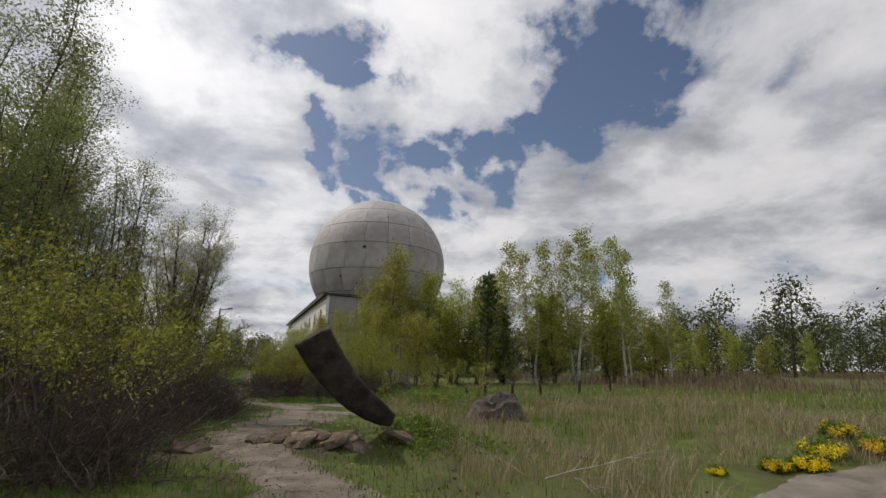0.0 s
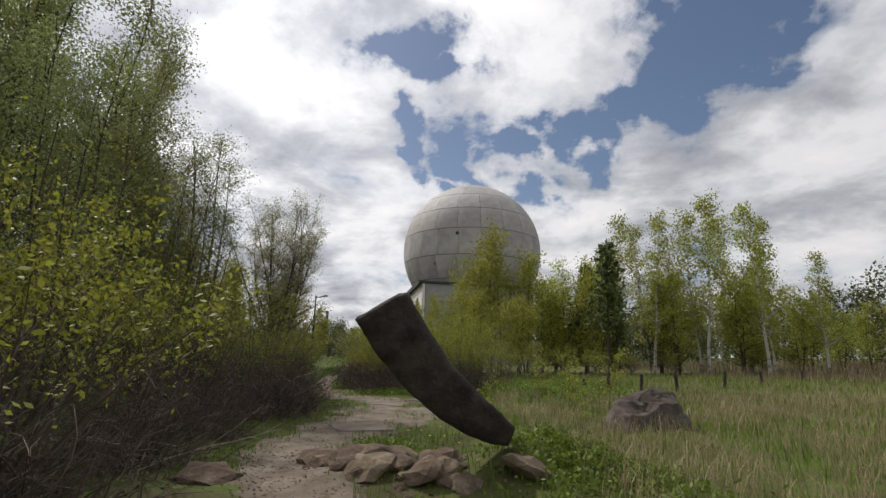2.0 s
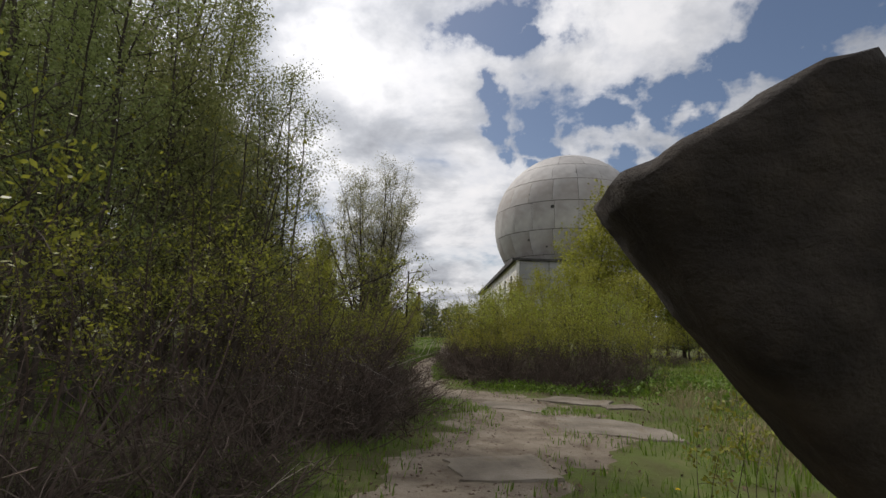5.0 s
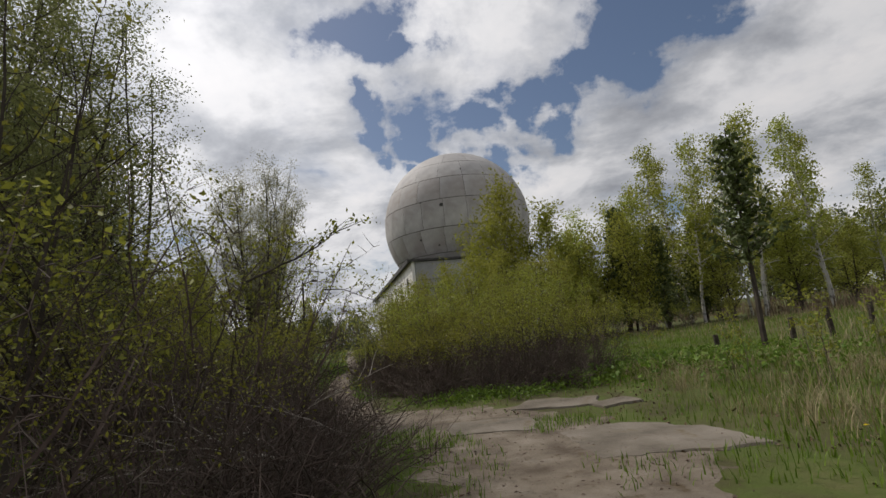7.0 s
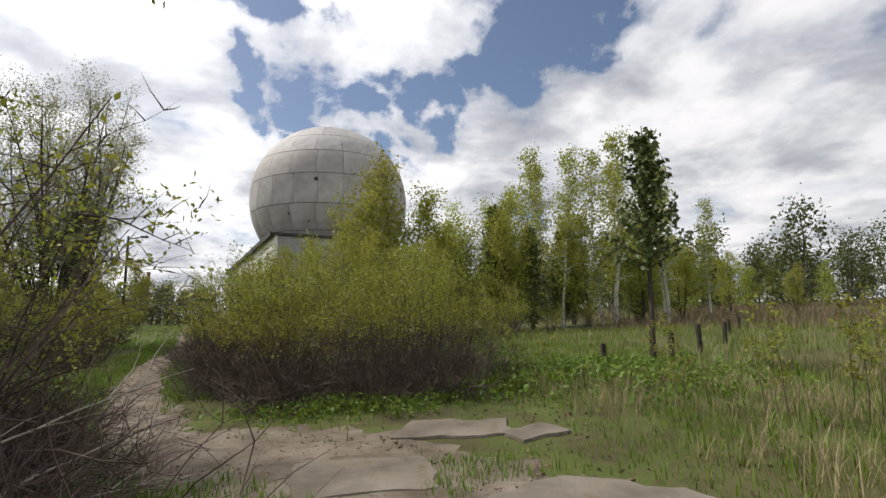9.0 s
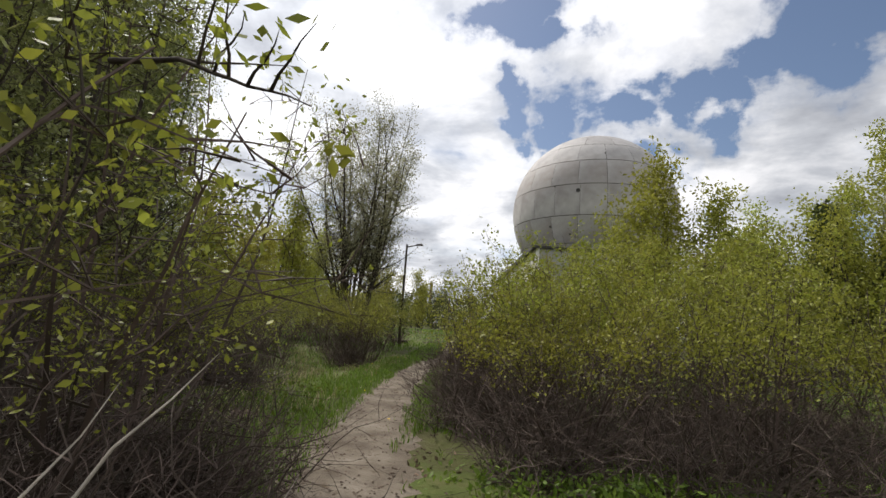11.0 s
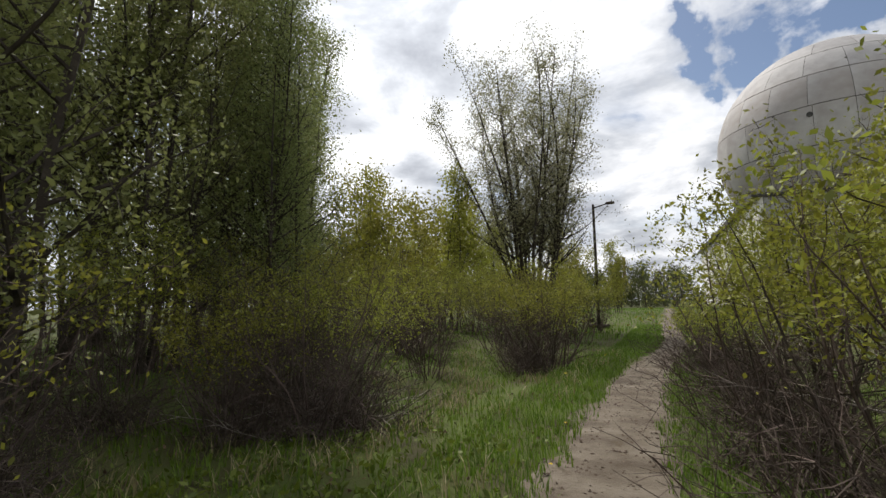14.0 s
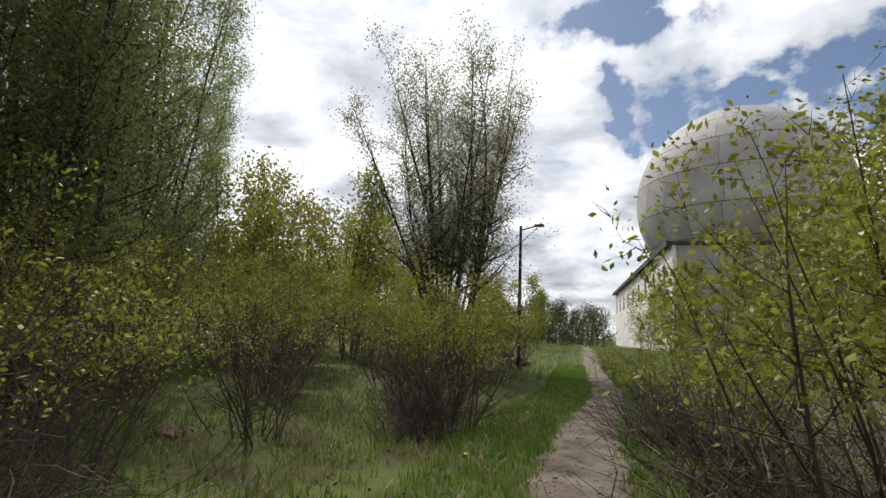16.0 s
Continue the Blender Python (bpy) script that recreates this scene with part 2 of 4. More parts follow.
M_WHITEWALL = material("peeling_whitewash", [(0.30, (0.42, 0.40, 0.37)), (0.5, (0.68, 0.66, 0.63)), (0.7, (0.78, 0.77, 0.75))], scale=0.5, detail=10, rough=0.9, bump=0.3, bump_scale=3)
M_GREYWALL = material("grey_wall_panel", [(0.3, (0.24, 0.24, 0.245)), (0.7, (0.38, 0.38, 0.385))], scale=0.4, detail=9, rough=0.85, bump=0.2, bump_scale=3, spread=0.2)
# roofing colour, also the painted shade inside slots and the vent hole
M_ROOF_HOLE = material("dark_roofing_and_hole_shade", [(0.3, (0.03, 0.03, 0.03)), (0.7, (0.09, 0.085, 0.08))], scale=1, rough=0.85, bump=0.2)
M_STEEL = material("rusty_steel", [(0.3, (0.05, 0.04, 0.035)), (0.7, (0.15, 0.12, 0.10))], scale=4, rough=0.7, bump=0.2, metal=0.3)
M_BRICK = material("sooty_brick", [(0.3, (0.07, 0.04, 0.03)), (0.7, (0.16, 0.10, 0.08))], scale=1, rough=0.9, bump=0.2)
M_GLASS = material("dark_window_glass", [(0.3, (0.012, 0.014, 0.016)), (0.7, (0.03, 0.035, 0.04))], scale=0.6, rough=0.15, bump=0)


# ---- mesh helpers ----
def mesh(name, verts, faces, mat, smooth=False):
    me = bpy.data.meshes.new(name)
    me.from_pydata([tuple(v) for v in verts] if not isinstance(verts, np.ndarray) else verts.tolist(), [], faces if isinstance(faces, list) else faces.tolist())
    me.materials.append(mat)
    if smooth:
        me.polygons.foreach_set("use_smooth", [True] * len(me.polygons))
    me.update()
    return me


def part(name, me, parent=None, label="", at=None):
    """Link mesh data (or a bmesh-made mesh) as one object under a thing or a part."""
    ob = new(name, me)
    ob.parent = parent
    if at is not None:
        ob.matrix_basis = at
    if label:
        ob["label"] = label
    return ob


def bm_mesh(name, bm, mat, smooth=False):
    me = bpy.data.meshes.new(name)
    bmesh.ops.recalc_face_normals(bm, faces=bm.faces)
    bm.to_mesh(me)
    bm.free()
    me.materials.append(mat)
    if smooth:
        me.polygons.foreach_set("use_smooth", [True] * len(me.polygons))
    return me


def box_mesh(name, sx, sy, sz, mat, bevel=0.01, rough=0.0, cuts=0, seed=0):
    """A bevelled box standing on z=0, optionally subdivided and roughened."""
    bm = bmesh.new()
    bmesh.ops.create_cube(bm, size=1)
    bmesh.ops.scale(bm, vec=(sx, sy, sz), verts=bm.verts)
    bmesh.ops.translate(bm, vec=(0, 0, sz / 2), verts=bm.verts)
    if bevel:
        bmesh.ops.bevel(bm, geom=bm.edges[:], offset=bevel, segments=1, affect="EDGES")
    if cuts:
        bmesh.ops.subdivide_edges(bm, edges=bm.edges[:], cuts=cuts, use_grid_fill=True)
    if rough:
        for v in bm.verts:
            v.co += Vector(noise.noise_vector(v.co * 2.3 + Vector((seed * 7.1, 0, 0)))) * rough
    return bm_mesh(name, bm, mat)


def empty(name, x, y, z, rz=0.0, s=1.0):
    ob = new(name)
    ob.empty_display_size = 0.2
    ob.matrix_basis = pose(x, y, z, 0, 0, rz) @ Matrix.Diagonal((s, s, s, 1))
    return ob


# ---- ground ----
def bump2(x, y, cx, cy, r, h):
    return h * math.exp(-((x - cx) ** 2 + (y - cy) ** 2) / (r * r))


def ground_z(x, y):
    d = math.hypot(x, y - 10)
    z = 0.10 * noise.noise(Vector((x * 0.35, y * 0.35, 0))) + 0.03 * noise.noise(Vector((x * 1.7, y * 1.7, 3)))
    z *= min(1.0, 0.35 + path_distance(x, y) * 0.4)
    z += bump2(x, y, 1.45, 10.7, 0.95, 0.42) + bump2(x, y, -0.6, 10.2, 0.75, 0.22)
    z += bump2(x, y, 4.8, 14.8, 1.4, 0.15) + bump2(x, y, 11.5, 8.6, 2.2, 0.5) + bump2(x, y, 3.8, 23.0, 1.8, 0.22)
    z += 0.030 * max(0.0, x - 6) + 0.9 * noise.noise(Vector((x * 0.02, y * 0.02, 8))) * min(1, max(0, d - 25) / 60)
    z -= 0.25 * math.exp(-(((x + 9.9) / 1.8) ** 2)) * math.exp(-(((y - 27.4) / 6.5) ** 2))
    return z if d < 300 else z * max(0, 1 - (d - 300) / 400)


TRAIL = [(0.75, -8, 1.2), (0.6, 0, 1.1), (0.3, 5, 0.95), (-1.0, 8.6, 0.75), (-2.2, 11, 0.7), (-1.9, 14, 1.1), (-1.2, 17.5, 1.9), (-2.6, 20.2, 1.7), (-4.3, 21.9, 1.0),
         (-5.1, 25, 0.82), (-5.9, 28.8, 0.68), (-6.6, 33.5, 0.58), (-7.2, 41, 0.52), (-9.2, 52, 0.55), (-13, 75, 0.6), (-19, 110, 0.7)]


def path_distance(x, y):
    best = 99.0
    for (ax, ay, _), (bx, by, _) in zip(TRAIL, TRAIL[1:]):
        vx, vy = bx - ax, by - ay
        k = min(1, max(0, ((x - ax) * vx + (y - ay) * vy) / (vx * vx + vy * vy)))
        best = min(best, math.hypot(x - ax - k * vx, y - ay - k * vy))
    return best


def build_ground():
    def axis(mid, fine, step, far):
        a = list(np.arange(mid - fine, mid + fine + 0.01, step))
        s, x = step, a[-1]
        up = []
        while x < far:
            s *= 1.16
            x += s
            up.append(x)
        return [2 * mid - v for v in reversed(up)] + a + up
    xs, ys = axis(-2.0, 12.0, 0.22, 2600), axis(17.0, 24.0, 0.22, 2600)
    verts = [(x, y, ground_z(x, y)) for y in ys for x in xs]
    w = len(xs)
    faces = [(j * w + i, j * w + i + 1, (j + 1) * w + i + 1, (j + 1) * w + i) for j in range(len(ys) - 1) for i in range(w - 1)]
    ob = new("ground", mesh("ground", verts, faces, M_GROUND, True))
    tagged(ob, "rough turf ground with soil and dead grass", "ground", kind="structure")


def trail_point(s):
    """Catmull-Rom along the trail: place and half width at parameter s."""
    i = min(max(int(s), 0), len(TRAIL) - 2)
    f = s - i
    p = [Vector(TRAIL[min(max(k, 0), len(TRAIL) - 1)]) for k in (i - 1, i, i + 1, i + 2)]
    return 0.5 * ((2 * p[1]) + (p[2] - p[0]) * f + (2 * p[0] - 5 * p[1] + 4 * p[2] - p[3]) * f * f + (3 * p[1] - p[0] - 3 * p[2] + p[3]) * f ** 3)


def build_path():
    verts, faces, n, across = [], [], 330, 14
    for k in range(n + 1):
        s = (len(TRAIL) - 1) * k / n
        p, q = trail_point(s), trail_point(s + 0.02)
        d = Vector((q.x - p.x, q.y - p.y, 0)).normalized()
        side = Vector((d.y, -d.x, 0))
        for j in range(across + 1):
            u = j / across * 2 - 1
            wob = 1 + 0.42 * noise.noise(Vector((p.x * 1.1, p.y * 1.1, 5 + (u > 0)))) + 0.26 * noise.noise(Vector((p.x * 4, p.y * 4, 9 + (u > 0))))
            e = Vector((p.x, p.y, 0)) + side * u * p.z * wob
            edge = 1 - abs(u) ** 3
            verts.append((e.x, e.y, ground_z(e.x, e.y) + 0.030 * edge - 0.022 * (1 - edge) + 0.012 * noise.noise(Vector((e.x * 5, e.y * 5, 1)))))
    for k in range(n):
        for j in range(across):
            a = k * (across + 1) + j
            faces.append((a, a + 1, a + across + 2, a + across + 1))
    tagged(new("path", mesh("path", verts, faces, M_DIRT, True)), "trodden pale dirt footpath with gravel", "path", kind="structure")


def slab_mesh(name, outline, thick, mat, seed):
    """A broken flat slab from a rough outline (x, y), with chipped edges and a fine top grid."""
    rnd = random.Random(seed)
    pts = []
    for (ax, ay), (bx, by) in zip(outline, outline[1:] + outline[:1]):
        n = max(2, int(math.hypot(bx - ax, by - ay) / 0.18))
        for k in range(n):
            f = k / n
            pts.append((ax + (bx - ax) * f + rnd.uniform(-.05, .05), ay + (by - ay) * f + rnd.uniform(-.05, .05)))
    n = len(pts)
    cx, cy = sum(p[0] for p in pts) / n, sum(p[1] for p in pts) / n
    verts, faces = [], []
    rings = [(1.0, 0.0), (1.0, thick * 0.8), (0.975, thick), (0.66, thick), (0.33, thick)]
    for s, z in rings:
        for px, py in pts:
            x, y = cx + (px - cx) * s, cy + (py - cy) * s
            verts.append((x, y, z + 0.008 * noise.noise(Vector((x * 3, y * 3, seed)))))
    verts.append((cx, cy, thick))
    for r in range(len(rings) - 1):
        for k in range(n):
            faces.append((r * n + k, r * n + (k + 1) % n, (r + 1) * n + (k + 1) % n, (r + 1) * n + k))
    last = (len(rings) - 1) * n
    faces += [(last + k, last + (k + 1) % n, len(verts) - 1) for k in range(n)]
    return mesh(name, verts, faces, mat)


def build_slabs():
    kinds = [([(-0.9, -0.9), (0.9, -1.2), (1.15, 0.2), (0.35, 1.0), (-0.8, 0.7)], 0.0, 17.7, 8, "large cracked concrete slab sunk in the path"),
             ([(-0.8, -0.35), (0.75, -0.45), (0.85, 0.3), (-0.5, 0.45)], -0.3, 20.7, -8, "pale concrete slab edged with grass"),
             ([(-0.35, -0.2), (0.4, -0.3), (0.45, 0.22), (-0.3, 0.3)], 0.6, 20.1, 20, "small broken slab of pale concrete"),
             ([(-0.7, -0.5), (0.6, -0.6), (0.8, 0.4), (-0.6, 0.6)], -1.7, 19.2, 4, "worn concrete slab half covered by dirt"),
             ([(-1.9, -1.2), (2.2, -1.5), (2.6, 0.9), (0.6, 1.25), (-1.6, 0.5)], 6.9, 5.8, 12, "old asphalt apron slab broken at its edge"),
             ([(-0.6, -0.4), (0.6, -0.5), (0.7, 0.4), (-0.5, 0.5)], -1.6, 14.3, 30, "flat concrete slab worn smooth by feet")]
    for i, (o, x, y, rz, label) in enumerate(kinds):
        me = slab_mesh("concrete_slab", o, 0.14, M_SLAB, i + 3)
        ob = new("concrete_slab", me)
        ob.matrix_basis = m = pose(x, y, ground_z(x, y) - 0.106 + 0.003 * i, 0, 0, rz)
        for v in me.vertices:           # slabs have settled to the lie of the ground
            w = m @ v.co
            v.co.z += ground_z(w.x, w.y) - ground_z(x, y)
        tagged(ob, label, "slab", "concrete slabs on the path")


# ---- large concrete pieces ----
def build_beam():
    """Curved, tapering stump of a concrete arch, leaning out of its mound."""
    a, c, b = Vector((-0.69, 9.90, 2.12)), Vector((0.03, 10.12, 0.94)), Vector((0.96, 10.5, 0.55))
    n, prof = 46, []
    for k in range(28):
        u = 2 * math.pi * k / 28
        cu, su = math.cos(u), math.sin(u)
        prof.append((math.copysign(abs(cu) ** 0.42, cu), math.copysign(abs(su) ** 0.42, su)))
    verts, faces = [], []
    for i in range(n + 1):
        f = i / n
        p = a * (1 - f) ** 2 + c * 2 * f * (1 - f) + b * f * f
        t = ((c - a) * 2 * (1 - f) + (b - c) * 2 * f).normalized()
        side = t.cross(Vector((0, 1, 0))).normalized()
        depth = side.cross(t).normalized()
        wide, thick = 0.375 - 0.15 * min(f, 0.8), 0.25 - 0.06 * f
        if f > 0.8:
            wide *= 1 - 0.45 * (f - 0.8) / 0.2
        for px, py in prof:
            q = p + side * px * wide + depth * py * thick
            ln = noise.noise(q * 2.2) * 0.035 + noise.noise(q * 7) * 0.016 + noise.noise(q * 19) * 0.007
            q += (side * px + depth * py).normalized() * ln
            if i == 0:
                q += t * 0.05 * noise.noise(q * 5)
            verts.append(q)
    m = len(prof)
    faces = [(i * m + k, i * m + (k + 1) % m, (i + 1) * m + (k + 1) % m, (i + 1) * m + k) for i in range(n) for k in range(m)]
    for ring, s, push in ((0, 0.86, -0.025), (0, 0.5, -0.02), (0, 0.15, -0.01)):
        base = verts[:m]
        mid = sum(base, Vector()) / m
        t = (c - a).normalized()
        verts += [mid + (v - mid) * s + t * (push + 0.03 * noise.noise(v * 9 * s)) for v in base]
    starts = [0, (n + 1) * m, (n + 2) * m, (n + 3) * m]
    for s0, s1 in zip(starts, starts[1:]):
        faces += [(s0 + (k + 1) % m, s0 + k, s1 + k, s1 + (k + 1) % m) for k in range(m)]
    faces.append(tuple(starts[-1] + k for k in reversed(range(m))))
    faces.append(tuple(n * m + k for k in range(m)))
    ob = new("concrete_beam", mesh("concrete_beam", verts, faces, M_TUSK, True))
    tagged(ob, "curved blackened concrete beam leaning out of a grassy mound", "concrete beam")


def build_ring():
    """Broken wedge of concrete lying tilted, two slots on its top painted as dark boxes."""
    x, y = 4.6, 14.9
    root = empty("concrete_block_piece", x, y, ground_z(x, y) + 0.02, 12, 1.2)
    outline = [(-0.50, -0.30), (-0.15, -0.36), (0.15, -0.24), (0.42, -0.36), (0.56, -0.05), (0.50, 0.30), (-0.40, 0.34), (-0.60, 0.05)]
    pts = []
    for (ax, ay), (bx, by) in zip(outline, outline[1:] + outline[:1]):
        pts += [(ax + (bx - ax) * k / 5, ay + (by - ay) * k / 5) for k in range(5)]
    n, verts, faces = len(pts), [], []
    rings = [(1.42, -0.12), (1.34, 0.10), (1.16, 0.26), (1.04, 0.40), (0.96, 0.43), (0.55, 0.43), (0.2, 0.43)]
    for s, z in rings:
        for px, py in pts:
            p = Vector((px * s - 0.10 * (0.43 - z), py * s, z + (0.26 * px + 0.34 * py) * (z > 0.05)))
            verts.append(p + Vector(noise.noise_vector(p * 5)) * 0.05 + Vector(noise.noise_vector(p * 14)) * 0.02)
    faces = [(r * n + k, r * n + (k + 1) % n, (r + 1) * n + (k + 1) % n, (r + 1) * n + k) for r in range(len(rings) - 1) for k in range(n)]
    faces.append(tuple((len(rings) - 1) * n + k for k in range(n)))
    part("block", mesh("block", verts, faces, M_RING), root)
    # no cut in the block: dark boxes stand in for the slots' shade
    for sx, sy, rz in ((-0.20, -0.05, 10), (0.22, 0.02, -28)):
        part("slot_shade", box_mesh("slot_shade", 0.10, 0.26, 0.05, M_ROOF_HOLE, 0.02, 0.012, 1), root, "dark box on the top standing in for a slot's shade", pose(sx, sy, 0.432 + 0.26 * sx + 0.34 * sy, 19, -15, rz))
    tagged(root, "broken tilted concrete block half sunk in dry grass", "concrete piece")


def rock_mesh(name, r, seed, mat, flat=0.6):
    bm = bmesh.new()
    bmesh.ops.create_icosphere(bm, subdivisions=2, radius=r)
    for v in bm.verts:
        d = v.co.normalized()
        k = 1 + 0.38 * noise.noise(d * 1.4 + Vector((seed * 3.3, 0, 0))) + 0.20 * noise.noise(d * 3.4 + Vector((0, seed * 5.1, 0))) + 0.07 * noise.noise(d * 9 + Vector((seed, 0, 0)))
        v.co = Vector((d.x, d.y, d.z * flat)) * r * k
    return bm_mesh(name, bm, mat)


def build_rubble():
    rnd = random.Random(12)
    shapes = [rock_mesh("rubble_chunk", 0.2, s, M_RUBBLE, 0.42) for s in range(6)]
    for i in range(80):
        x, y = -0.8 + rnd.gauss(0, 0.7), 10.3 + rnd.gauss(0, 0.42)
        s = rnd.choice((0.25, 0.35, 0.5, 0.7, 1.1, 1.6))
        if path_distance(x, y) < 0.5:
            continue
        ob = new("rubble_chunk", shapes[i % 6])
        ob.matrix_basis = pose(x, y, ground_z(x, y) + 0.02 * s, rnd.uniform(-25, 25), rnd.uniform(-25, 25), rnd.uniform(0, 360)) @ Matrix.Diagonal((s, s, s, 1))
        tagged(ob, "jagged chunk of broken brown concrete on soil", "rubble", "rubble heap by the path")
    for x, y, s, label in ((-6.7, 24.0, 0.95, "pale broken stone lying in weeds beside the path"), (6.5, 4.6, 0.9, "grey stone beside yellow flowers"), (4.6, 9.2, 0.7, "small pale stone in the dry grass"), (-11.7, 30.8, 0.9, "grey stone in shaded grass")):
        ob = new("stone", shapes[int(s * 10) % 6])
        ob.matrix_basis = pose(x, y, ground_z(x, y) + 0.05, 10, 5, 40) @ Matrix.Diagonal((s, s, s, 1))
        tagged(ob, label, "stone")


# ---- dome and building ----
DOME_C, DOME_R = Vector((6.6, 133.0, 28.8)), 18.5


def build_dome():
    root = empty("radar_dome", DOME_C.x, DOME_C.y, 0.0)
    bm = bmesh.new()
    bmesh.ops.create_uvsphere(bm, u_segments=64, v_segments=40, radius=DOME_R - 0.07)
    part("inner_shell", bm_mesh("inner_shell", bm, M_SEAM, True), root, "dark joint lines", pose(0, 0, DOME_C.z))
    bands = [(-48, -30, 20), (-30, -12, 20), (-12, 8, 22), (8, 26, 20), (26, 43, 18), (43, 58, 14), (58, 71, 10), (71, 81, 6)]
    for bi, (lo, hi, count) in enumerate(bands):
        gap_v = 0.15 / DOME_R
        step = 2 * math.pi / count
        verts, faces, nu, nv = [], [], 7, 5
        for shell in (0.0, 0.0, -0.06):
            for j in range(nv + 1):
                el = radians(lo) + gap_v / 2 + (radians(hi - lo) - gap_v) * j / nv
                gu = 0.08 / (DOME_R * max(0.2, math.cos(el)))
                for i in range(nu + 1):
                    az = -step / 2 + gu / 2 + (step - gu) * i / nu
                    r = DOME_R + shell
                    verts.append((r * math.cos(el) * math.cos(az), r * math.cos(el) * math.sin(az), r * math.sin(el)))
        w, half = nu + 1, (nu + 1) * (nv + 1)
        faces = [(j * w + i, j * w + i + 1, (j + 1) * w + i + 1, (j + 1) * w + i) for j in range(nv) for i in range(nu)]
        rim = [i for i in range(w)] + [j * w + nu for j in range(1, nv + 1)] + [nv * w + i for i in range(nu - 1, -1, -1)] + [j * w for j in range(nv - 1, 0, -1)]
        faces += [(b + half, a + half, a + 2 * half, b + 2 * half) for a, b in zip(rim, rim[1:] + rim[:1])]
        me = mesh("panel", verts, faces, M_PANEL, True)
        for k in range(count):
            part("panel", me, root, at=pose(0, 0, DOME_C.z, 0, 0, 360 / count * k + 9 * (bi % 2) + 4))
    bm = bmesh.new()
    bmesh.ops.create_cone(bm, cap_ends=True, segments=40, radius1=DOME_R * math.sin(radians(9.4)), radius2=DOME_R * math.sin(radians(8.6)), depth=0.25)
    part("cap", bm_mesh("cap", bm, M_PANEL), root, "flat crown cap", pose(0, 0, DOME_C.z + DOME_R * math.cos(radians(9)) + 0.02))
    for k in range(9):
        part("crown_rail_post", box_mesh("crown_rail_post", 0.06, 0.06, 0.8, M_STEEL, 0.01), root, "thin rusty rail post", pose(2.4 * math.cos(k * 0.698), 2.4 * math.sin(k * 0.698), DOME_C.z + DOME_R * 0.99))
    # vent hole: a solid dark disc paints its inner shade, the shell stays closed
    bm = bmesh.new()
    bmesh.ops.create_cone(bm, cap_ends=True, segments=20, radius1=0.42, radius2=0.42, depth=0.2)
    d = Vector((-0.235, -0.968, 0.06)).normalized()
    part("vent_hole_shade", bm_mesh("vent_hole_shade", bm, M_ROOF_HOLE), root, "round dark disc standing in for a vent hole's shade", Matrix.Translation(Vector((0, 0, DOME_C.z)) + d * DOME_R) @ d.to_track_quat("Z", "Y").to_matrix().to_4x4())
    for ax, el, r in ((-0.52, -0.32, 0.3), (-0.28, -0.38, 0.25), (-0.45, 0.12, 0.18), (0.05, 0.5, 0.2)):
        d = Vector((ax, -0.8, el)).normalized()
        bm = bmesh.new()
        bmesh.ops.create_cone(bm, cap_ends=True, segments=9, radius1=r, radius2=r * 0.9, depth=0.1)
        part("patch", bm_mesh("patch", bm, M_SEAM), root, "dark rusted patch", Matrix.Translation(Vector((0, 0, DOME_C.z)) + d * DOME_R) @ d.to_track_quat("Z", "Y").to_matrix().to_4x4())
    tagged(root, "huge weathered grey spherical radar dome with panel joints", "radar dome")


